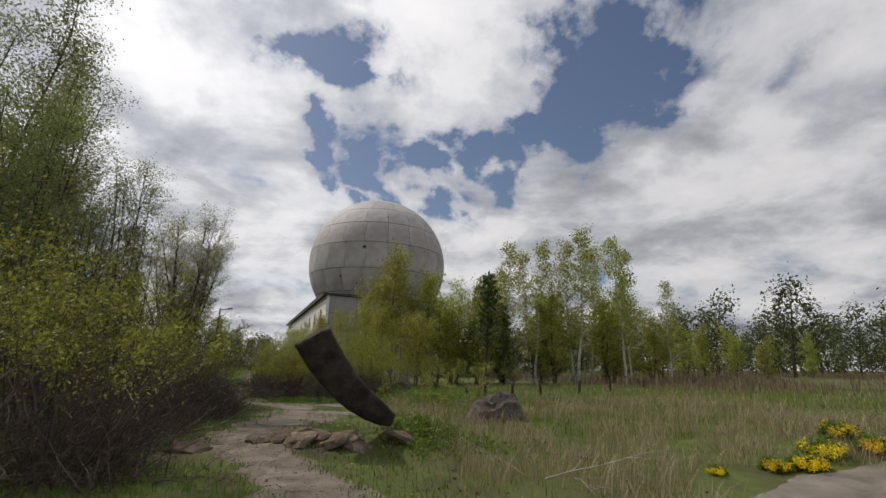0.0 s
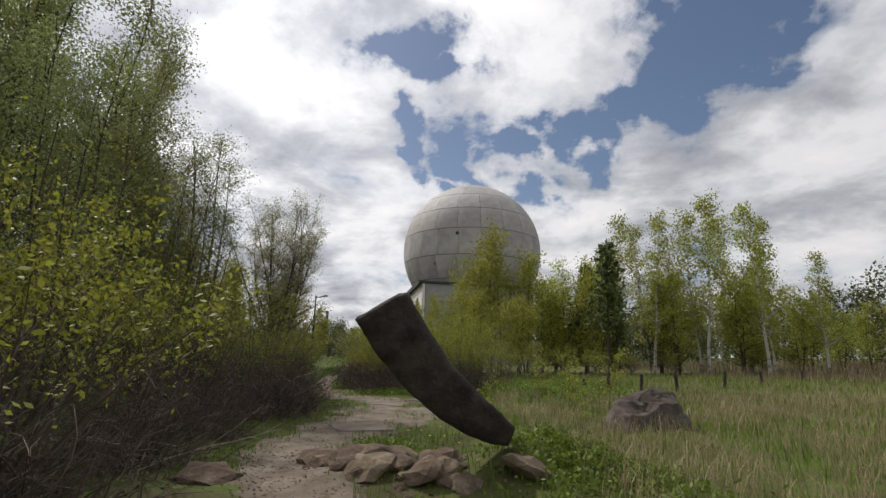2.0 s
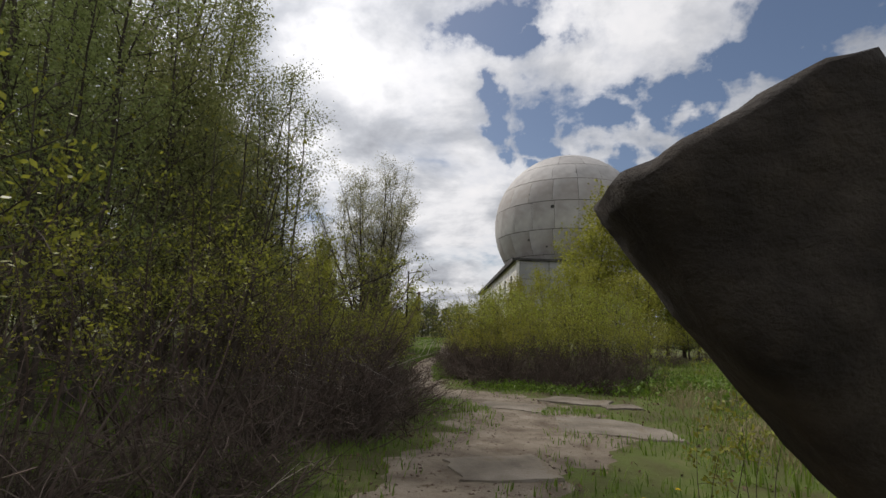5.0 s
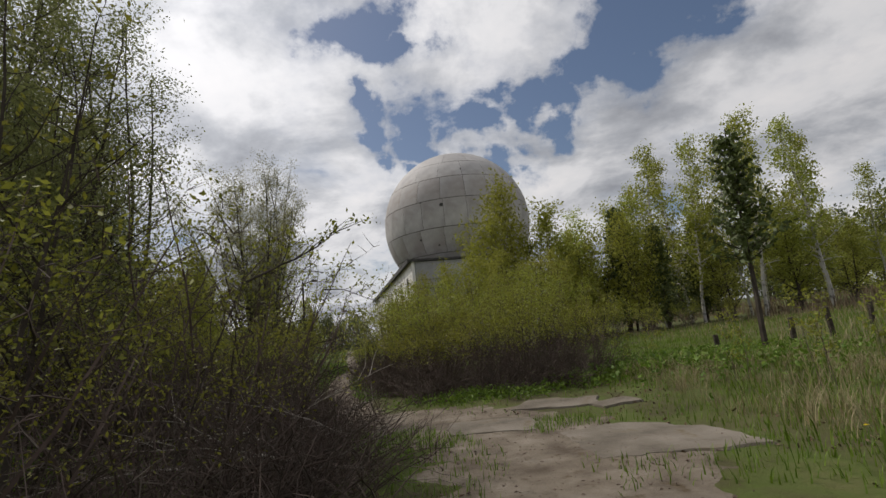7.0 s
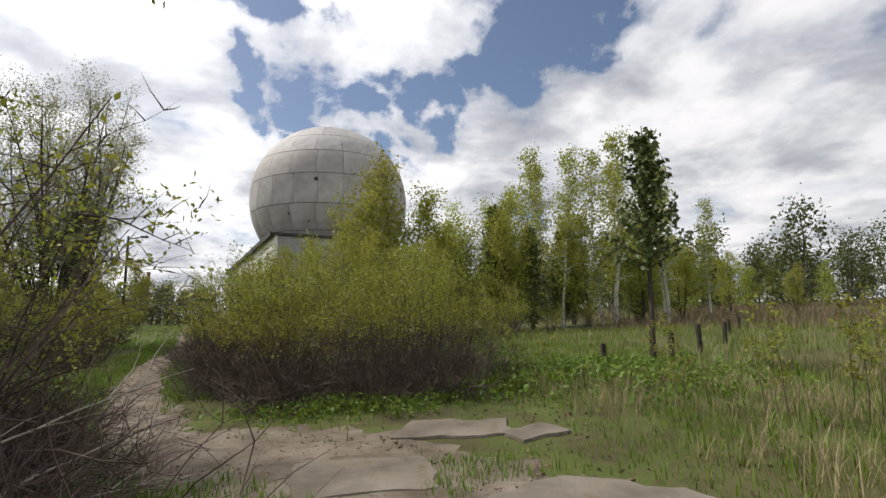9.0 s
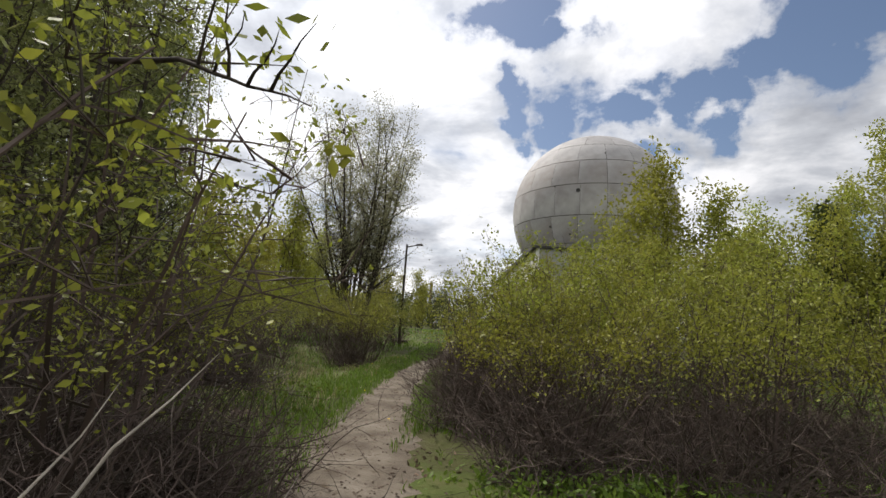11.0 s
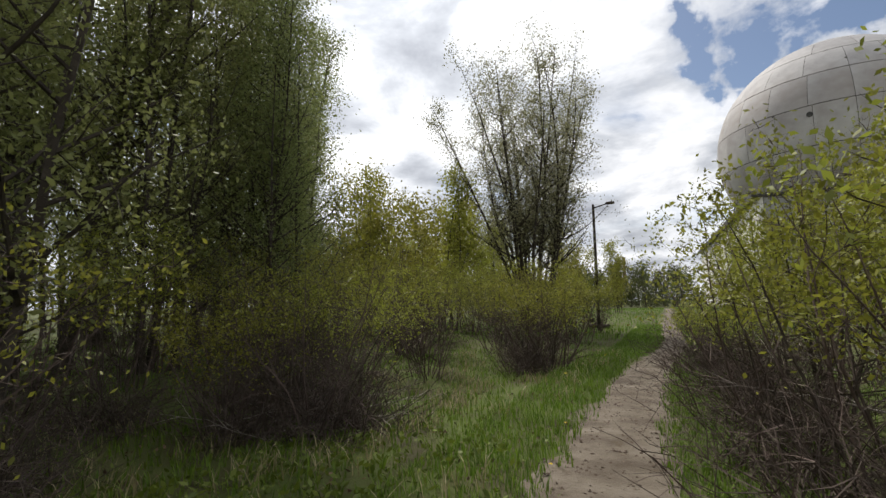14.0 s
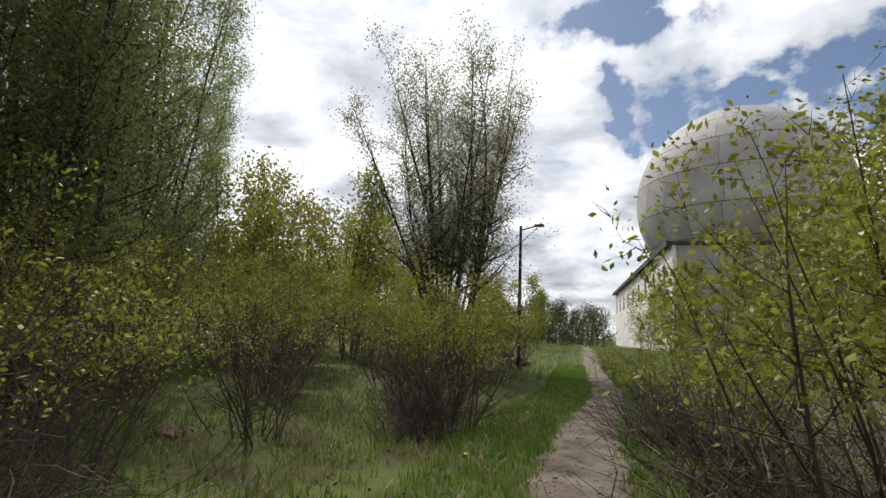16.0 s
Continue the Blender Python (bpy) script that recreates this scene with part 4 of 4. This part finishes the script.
    left = [(-3.63, 7.62, 1.1), (-4.76, 4.90, 1.3), (-5.62, 9.45, 1.4), (-4.43, 10.81, 0.8), (-5.12, 13.21, 1.05), (-4.46, 14.92, 0.72), (-5.27, 17.21, 1.3), (-4.91, 18.87, 0.8), (-5.72, 20.21, 1.35), (-5.74, 20.93, 0.72), (-7.23, 16.43, 1.3),
            (-7.59, 12.01, 1.4), (-7.74, 19.86, 1.15), (-5.47, 1.63, 1.3), (-7.53, 6.16, 1.5), (-7.89, 22.54, 0.85), (-10.92, 22.00, 1.2), (-15.51, 29.73, 1.1), (-18.23, 33.62, 1.2), (-15.60, 32.83, 1.0), (-19.51, 37.81, 1.3), (-16.41, 38.17, 1.1), (-13.00, 39.57, 1.0), (-21.60, 45.04, 1.4), (-21.43, 29.69, 1.2), (-19.68, 24.69, 1.2), (-25.53, 50.22, 1.5), (-30.11, 50.12, 1.5), (-16.93, 22.27, 1.2), (-10.31, 26.43, 0.8), (-10.98, 29.21, 0.85), (-14.49, 26.80, 1.1), (-8.72, 33.65, 0.95), (-9.76, 35.72, 1.0),
            (-10.47, 40.23, 1.05), (-13.66, 34.38, 1.0), (-16.38, 42.62, 1.2), (-11.66, 46.69, 1.0), (-18.46, 49.36, 1.3), (-22.06, 54.31, 1.5), (-16.23, 53.40, 1.1), (-4.13, -1.75, 1.2), (-9.6, 27.2, 0.95), (-10.9, 28.0, 0.9), (-12.6, 29.2, 1.1), (-14.0, 31.2, 1.2), (-16.2, 28.4, 1.3), (-12.2, 24.6, 1.0), (-10.9, 31.6, 0.9), (-13.2, 34.2, 1.2), (-15.6, 36.2, 1.4), (-11.8, 37.0, 1.0), (-18.2, 33.4, 1.4), (-9.4, 34.0, 0.9)]
    for i, (x, y, s) in enumerate(left):
        plant_thing("bush", bush[i % 3] if i in (0, 2) or 19 < i < 42 else bare[i % 2], x, y, rnd.uniform(0, 360), s, "dark twiggy bush with small green leaves", "bush", "shaded thicket")
    sapling = plant_meshes(90, 5.6, 5, 0.4, 0.30, 0.035, 14, 1.5, 5, 0.04, 1, 0.06, lift=0.10, start=0.3, leafmat=M_LEAF_BUSH, leaf_skip=0.55)
    for x, y, s, rz in ((-5.39, 10.50, 0.95, 0), (-6.12, 15.25, 1.0, 100), (-8.51, 14.69, 1.15, 200), (-3.79, 30.53, 0.72, 150)):
        plant_thing("sapling", sapling, x, y, rz, s, "thin bare sapling just coming into leaf", "sapling", "bare saplings")
    for (x, y, z), way, ln, s, label in (((-3.72, 30.63, 1.25), (-1, 0.05, 0.05), 1.55, 21, "bare low branch over the path edge"), ((-5.0, 19.2, 2.55), (1, 0.1, 0.12), 1.1, 23, "dead branch reaching from the thicket"), ((-4.6, 15.2, 2.2), (1, -0.05, 0.35), 1.25, 25, "leafy stem arching out of the thicket")):
        r2 = random.Random(s)
        main = grow(r2, (0, 0, -z + 0.02), (way[0] * 0.25, way[1] * 0.25, 1), z, 0.018, 6, 0.07, 0.0)
        limb = grow(r2, main[-1][0], way, ln, 0.012, 10, 0.15, 0.0)
        lines = [main, limb] + [grow(r2, limb[k][0], (way[0] * 0.6, r2.choice((-1, 1)) * 0.6, r2.uniform(0.2, 0.9)), r2.uniform(0.25, 0.5), 0.006, 4, 0.12, 0.03) for k in (3, 4, 5, 6, 7, 8)]
        root = empty("leaning_stem", x, y, z)
        part("stem", mesh("stem", *tubes(lines, 6), M_BARK, True), root, label)
        v, f = leaves_on(r2, [p for line in lines[2:] for p, _ in line[2:]], 0.028, 0.03, 6 if s == 25 else 3)
        part("foliage", mesh("foliage", v, f, M_LEAF_BUSH), root)
        tagged(root, label, "branch")
    hedge = [(4.4, 39.6, 0.9), (6.6, 41.2, 0.95), (1.9, 39.6, 1.0), (-0.4, 40.4, 1.0), (9.4, 42.7, 0.9), (12.2, 44.1, 0.85), (15.6, 45.3, 0.8), (19.3, 46.4, 0.75)]
    for i, (x, y, s) in enumerate(hedge):
        plant_thing("bush", bush[i % 3], x, y, rnd.uniform(0, 360), s, "low brown bush on the meadow's edge", "bush", "bushes at the meadow's edge")
    shoot = plant_meshes(95, 1.35, 3, 0.12, 0.18, 0.008, 4, 0.28, 3, 0.026, 2, 0.035, lift=0.12, start=0.3, wood=M_TWIG, leafmat=M_LEAF_BUSH)
    for x, y, s in ((0.32, 13.14, 0.75), (0.97, 13.93, 0.7), (2.75, 16.26, 0.9), (3.66, 17.67, 1.0), (4.12, 19.51, 1.1), (3.27, 20.53, 0.9), (4.64, 17.78, 1.15), (5.34, 19.22, 1.2), (2.90, 13.75, 0.8), (2.50, 24.10, 0.8), (4.01, 25.70, 0.9)):
        plant_thing("willow_shoot", shoot, x, y, rnd.uniform(0, 360), s * 1.35, "thin willow shoots with small leaves in grass", "shoots", "willow shoots")


def brush_mesh(seed):
    """Dense low tangle of arching leafless twigs, about 1.1 m high."""
    rnd = random.Random(seed)
    lines = []
    for k in range(150):
        u = rnd.uniform(0, 2 * math.pi)
        r = rnd.uniform(0, 0.75)
        st = grow(rnd, (r * math.cos(u), r * math.sin(u), -0.03), (rnd.gauss(0, 0.7), rnd.gauss(0, 0.7), 1), rnd.uniform(0.7, 1.5), rnd.uniform(0.005, 0.011), 6, 0.16, -0.05)
        lines.append(st)
        for t in range(4):
            lines.append(grow(rnd, st[rnd.randrange(1, 6)][0], (rnd.gauss(0, 1), rnd.gauss(0, 1), rnd.gauss(0.2, 0.6)), rnd.uniform(0.25, 0.6), 0.004, 3, 0.2, -0.03))
    return mesh("brushwood", *tubes(lines, 3), M_TWIG)


def conifer_meshes(seed, height, slim=False):
    rnd = random.Random(seed)
    trunk = grow(rnd, (0, 0, -0.1), (0.02, 0.01, 1), height, 0.022 * height * (0.6 if slim else 1), 14, 0.012, 0.02)
    lines, spots = [trunk], []
    lo = 0.40 if slim else 0.10
    whorls = 13 if slim else 24
    for k in range(whorls):
        f = lo + (0.97 - lo) * k / whorls
        i = min(int(f * 14), 13)
        q = trunk[i][0] + (trunk[i + 1][0] - trunk[i][0]) * (f * 14 - i)
        for b in range(5 if slim else 6):
            u = 2 * math.pi * (b + rnd.random()) / 5
            ln = height * (0.25 if slim else 0.24) * (1.05 - f) * rnd.uniform(0.6, 1.15) + 0.12
            br = grow(rnd, q, (math.cos(u), math.sin(u), 0.35 if slim else 0.05), ln, 0.018, 5, 0.07, 0.06)
            lines.append(br)
            for p, _ in br[1:]:
                spots.append(p)
    v, f = tubes(lines, 5)
    woodm = mesh("trunk", v, f, M_BARK)
    v, f = leaves_on(rnd, spots, 0.085 if slim else 0.16, 0.05 if slim else 0.16, 6 if slim else 6)
    return woodm, mesh("crown", v, f, M_NEEDLE)


def dead_branches():
    rnd = random.Random(8)
    shapes = []
    for k in range(5):
        main = grow(rnd, (0, 0, 0), (1, 0, 0.16), 1.9, 0.014, 9, 0.09, -0.012)
        lines = [main]
        for t in range(4):
            q = main[2 + t * 2 - (t > 2)][0]
            lines.append(grow(rnd, q, (0.8, rnd.choice((-1, 1)) * 0.7, rnd.uniform(0, 0.5)), 0.6, 0.007, 4, 0.12, -0.01))
        shapes.append(mesh("dead_branch", *tubes(lines, 5), M_DRY, True))
    zones = [(-4.19, 17.63, 0.8, 1.6, 15), (-5.22, 20.71, 0.7, 0.9, 12), (-3.66, 9.76, 0.9, 1.4, 8), (-1.65, 28.29, 1.7, 0.9, 14), (-3.74, 32.13, 0.7, 1.8, 9), (-10.24, 27.38, 1.2, 1.4, 9), (-6.94, 21.54, 1.2, 1.0, 6), (3.01, 7.08, 0.9, 0.6, 4)]
    for cx, cy, sx, sy, n in zones:
        for i in range(n):
            x, y = cx + rnd.gauss(0, sx * 0.6), cy + rnd.gauss(0, sy * 0.6)
            if path_distance(x, y) < (0.9 if y > 22 or y < 12 else 2.0):
                continue
            ob = new("dead_branch", shapes[rnd.randrange(5)])
            s = rnd.uniform(0.5, 1.0)
            ob.matrix_basis = pose(x, y, ground_z(x, y) + (rnd.uniform(0.1, 0.55) if y > 14 and x > -5.5 else rnd.uniform(0.02, 0.10)), rnd.uniform(-20, 20), rnd.uniform(-24, 4), rnd.uniform(0, 360)) @ Matrix.Diagonal((s, s, s, 1))
            tagged(ob, "bleached dead branch lying in the undergrowth", "branch", "dead branches in the thicket")


# ---- low plants (stuff) ----
def blades(rng, n, place, height, width, lean):
    """n grass blades of two segments; place(n) gives x, y."""
    x, y = place(n)
    z = np.array([ground_z(a, b) for a, b in zip(x, y)]) - 0.01
    az = rng.uniform(0, 2 * math.pi, n)
    h = height * rng.uniform(0.5, 1.3, n)
    ln = lean * rng.uniform(0.2, 1.3, n) * h
    dx, dy = np.cos(az), np.sin(az)
    w = width * rng.uniform(0.7, 1.3, n)
    px, py = -dy * w, dx * w
    base = np.stack([x, y, z], 1)
    v = np.stack([base + np.stack([px, py, 0 * z], 1), base - np.stack([px, py, 0 * z], 1),
                  base + np.stack([dx * ln * .35 + px * .7, dy * ln * .35 + py * .7, h * .6], 1), base + np.stack([dx * ln * .35 - px * .7, dy * ln * .35 - py * .7, h * .6], 1),
                  base + np.stack([dx * ln, dy * ln, h], 1)], 1).reshape(-1, 3)
    k = np.arange(n)[:, None] * 5
    quad = (k + np.array([[0, 1, 3, 2]])).tolist()
    tri = (k + np.array([[2, 3, 4]])).tolist()
    return v, quad + tri


def scatter(rng, keep, box):
    """A sampler over a rectangle that keeps points where keep(x, y) allows."""
    x0, y0, x1, y1 = box

    def place(n):
        xs, ys = [], []
        while len(xs) < n:
            x, y = rng.uniform(x0, x1), rng.uniform(y0, y1)
            if keep(x, y):
                xs.append(x)
                ys.append(y)
        return np.array(xs), np.array(ys)
    return place


def patchy(x, y, f, s):
    return noise.noise(Vector((x * f, y * f, s)))


def on_slab(x, y):
    return any((x - sx) ** 2 + ((y - sy) * 1.1) ** 2 < r * r for sx, sy, r in ((0.0, 17.65, 1.2), (-0.3, 20.7, 0.85), (0.6, 20.1, 0.45), (-1.7, 19.2, 0.75), (6.9, 5.8, 2.3), (-1.6, 14.3, 0.65)))


def build_grass():
    rng = np.random.RandomState(4)
    random.seed(4)

    def green(x, y):
        pd = path_distance(x, y)
        if -4.6 < x < 1.2 and 19.5 < y < 24.5 and rng.rand() < 0.8:
            return False
        return not on_slab(x, y) and pd > 0.45 + 0.35 * patchy(x, y, 1.3, 2) and (patchy(x, y, 0.7, 11) > -0.25) and not (x > 1.5 and y < 15 and rng.rand() < 0.55)

    def straw(x, y):
        return path_distance(x, y) > 1.0 and not on_slab(x, y) and patchy(x, y, 0.6, 21) > -0.15

    def verge(x, y):
        pd = path_distance(x, y)
        if x > -4.2 and 19.5 < y < 24.5:
            return False
        return not on_slab(x, y) and 0.42 + 0.2 * patchy(x, y, 1.6, 31) < pd < 1.8
    sets = [("short_grass", 56000, green, (-13, 2, 10, 36), 0.13, 0.007, 0.6, M_GRASS, "short fresh green grass on the open ground"),
            ("verge_grass", 32000, verge, (-12, 18, 0, 54), 0.13, 0.006, 0.6, M_GRASS, "bright green grass along the footpath"),
            ("meadow_grass", 30000, lambda x, y: path_distance(x, y) > 1.5 and patchy(x, y, 0.35, 4) > -0.3, (1, 11, 42, 45), 0.30, 0.010, 0.5, M_GRASS, "green meadow grass beyond the path"),
            ("far_meadow_grass", 12000, lambda x, y: path_distance(x, y) > 0.7, (-28, 42, 3, 112), 0.22, 0.02, 0.5, M_GRASS, "bright green meadow at the end of the path"),
            ("shade_grass", 24000, lambda x, y: path_distance(x, y) > 2.0 and patchy(x, y, 0.5, 13) > -0.3, (-34, 12, -7, 52), 0.17, 0.011, 0.6, M_GRASS, "sparse grass on the grove floor"),
            ("dry_grass", 30000, straw, (1.8, 1.5, 18, 24), 0.38, 0.005, 0.75, M_STRAW, "pale dry grass standing in the meadow"),
            ("meadow_straw", 9000, lambda x, y: True, (9, 16, 62, 48), 0.42, 0.012, 0.7, M_STRAW, "pale dead grass over the far meadow"),
            ("verge_straw", 2600, lambda x, y: path_distance(x, y) > 0.9 and patchy(x, y, 0.9, 51) > 0.05, (-12, 22, -6, 37), 0.22, 0.006, 1.0, M_STRAW, "withered pale grass between the shrubs"),
            ("brown_reeds", 12000, lambda x, y: patchy(x, y, 0.08, 5) > -0.2 and y > 18 + 0.2 * x, (16, 28, 112, 85), 0.9, 0.03, 0.35, M_REED, "brown dead weeds across the far field")]
    for name, n, keep, box, h, w, lean, mat, label in sets:
        v, f = blades(rng, n, scatter(rng, keep, box), h, w, lean)
        ob = new(name, mesh(name, v, f, mat))
        tagged(ob, label, "grass", kind="stuff")
    # broad-leaved weeds on the mound and under the thicket
    rnd = random.Random(3)
    for label, cx, cy, sx, sy, n, hh in (("lush green weeds on the mound", 2.1, 10.3, 0.6, 0.6, 800, 0.16), ("bright green weeds below the thicket", -1.5, 22.5, 0.9, 0.5, 700, 0.16), ("bright green weeds at the meadow's edge", 4.3, 24.1, 1.6, 0.9, 900, 0.22),
                                        ("green weeds along the slab", 1.5, 24.9, 1.3, 0.35, 500, 0.14), ("lush weeds before the birches", 4.2, 23.8, 1.7, 1.3, 1500, 0.35), ("green weeds by the stones", -0.9, 12.1, 0.35, 0.3, 160, 0.1), ("weeds in the shade beside the path", -7.7, 25.0, 1.0, 1.4, 500, 0.14)):
        spots = []
        for _ in range(n):
            x, y = rnd.gauss(cx, sx), rnd.gauss(cy, sy)
            if path_distance(x, y) < 0.7:
                continue
            spots.append((x, y, ground_z(x, y) + hh * rnd.random()))
        v, f = leaves_on(rnd, spots, 0.042 if hh < 0.2 else 0.062, 0.045, 5)
        tagged(new("weeds", mesh("weeds", v, f, M_WEED)), label, "weeds", kind="stuff")
    # leaf litter and gravel
    spots = []
    for _ in range(14000):
        x, y = rnd.uniform(-12, 5), rnd.uniform(4, 36)
        if path_distance(x, y) > 0.55 and patchy(x, y, 0.8, 40) > -0.05:
            spots.append((x, y, ground_z(x, y) + 0.012))
    v, f = leaves_on(rnd, spots, 0.035, 0.006, 1)
    tagged(new("leaf_litter", mesh("leaf_litter", v, f, M_LITTER)), "brown dead leaves and twigs on soil", "litter", kind="stuff")
    vs, fs = [], []
    octa = np.array([(1, 0, 0), (-1, 0, 0), (0, 1, 0), (0, -1, 0), (0, 0, 0.6), (0, 0, -0.6)])
    of = [(0, 2, 4), (2, 1, 4), (1, 3, 4), (3, 0, 4), (2, 0, 5), (1, 2, 5), (3, 1, 5), (0, 3, 5)]
    for _ in range(5200):
        s = rnd.uniform(1.5, 12.4)
        p = trail_point(s)
        x, y = p.x + rnd.gauss(0, 0.5) * p.z, p.y + rnd.gauss(0, 0.4)
        r = rnd.uniform(0.006, 0.022)
        b = len(vs) * 6
        vs.append(octa * r * np.array([rnd.uniform(.7, 1.4), rnd.uniform(.7, 1.4), 1]) + (x, y, ground_z(x, y) + 0.028))
        fs += [tuple(b + i for i in t) for t in of]
    tagged(new("gravel", mesh("gravel", np.concatenate(vs), fs, M_RUBBLE)), "loose gravel scattered on the path", "gravel", kind="stuff")


def flower_meshes():
    rnd = random.Random(2)
    stem = tubes([grow(rnd, (0, 0, 0), (0.1, 0, 1), 0.2, 0.003, 3, 0.05, 0)], 3)
    v, f = [], []
    for ring, n, r, z in ((0, 10, 0.024, 0.203), (1, 7, 0.014, 0.209)):
        for k in range(n):
            u = 2 * math.pi * k / n + ring
            b = len(v)
            c, s = math.cos(u), math.sin(u)
            v += [(0.018 + 0.003 * c, 0.003 * s, z), (0.018 + r * .6 * c - .006 * s, r * .6 * s + .006 * c, z + .004), (0.018 + r * c, r * s, z + 0.002), (0.018 + r * .6 * c + .006 * s, r * .6 * s - .006 * c, z + .004)]
            f.append((b, b + 1, b + 2, b + 3))
    return mesh("stem", *stem, M_GRASS), mesh("petals", v, f, M_YELLOW)


def build_flowers():
    rnd = random.Random(6)
    meshes = flower_meshes()
    spots = [(rnd.gauss(0.2, 0.4), rnd.gauss(12.6, 0.5)) for _ in range(7)] + [(rnd.gauss(2.8, 0.8), rnd.gauss(16.4, 0.8)) for _ in range(8)] + [(-5.9, 26.6), (-6.3, 28.0), (-7.4, 31.0), (-4.6, 24.2), (0.2, 7.6), (-7.6, 34.0)]
    for x, y in spots:
        if path_distance(x, y) < 0.5 and y < 22:
            x += 0.8
        plant_thing("dandelion", meshes, x, y, rnd.uniform(0, 360), rnd.uniform(0.8, 1.3), "yellow dandelion flower in green grass", "flower", "dandelions", parts=("stem", "flower_head"))
    clump = plant_meshes(120, 0.42, 14, 0.3, 0.35, 0.006, 4, 0.16, 2, 0.02, 2, 0.03, wood=M_WEED, leafmat=M_YELLOW, leaf_from=0.7, start=0.55)
    green = plant_meshes(121, 0.34, 16, 0.35, 0.45, 0.006, 5, 0.16, 3, 0.035, 4, 0.04, wood=M_WEED, leafmat=M_WEED)
    for x, y, s in ((7.7, 7.3, 0.9), (8.6, 7.8, 1.1), (9.4, 7.5, 1.0), (7.2, 7.5, 0.7), (9.9, 8.6, 1.0), (6.0, 7.4, 0.45)):
        plant_thing("yellow_flower_clump", clump, x, y, rnd.uniform(0, 360), s, "clump of small bright yellow flowers", "flowers", "yellow flower clumps", parts=("stalk_tuft", "blossom"))
        plant_thing("weed_clump", green, x + 0.15, y + 0.2, rnd.uniform(0, 360), s, "green leafy weed among yellow flowers", "weed", "weed clumps", parts=("stalk_tuft", "foliage"))


build_ground()
build_path()
build_slabs()
build_beam()
build_ring()
build_rubble()
build_dome()
build_building()
build_pole()
build_fence()
build_plants()
dead_branches()
build_grass()
build_flowers()
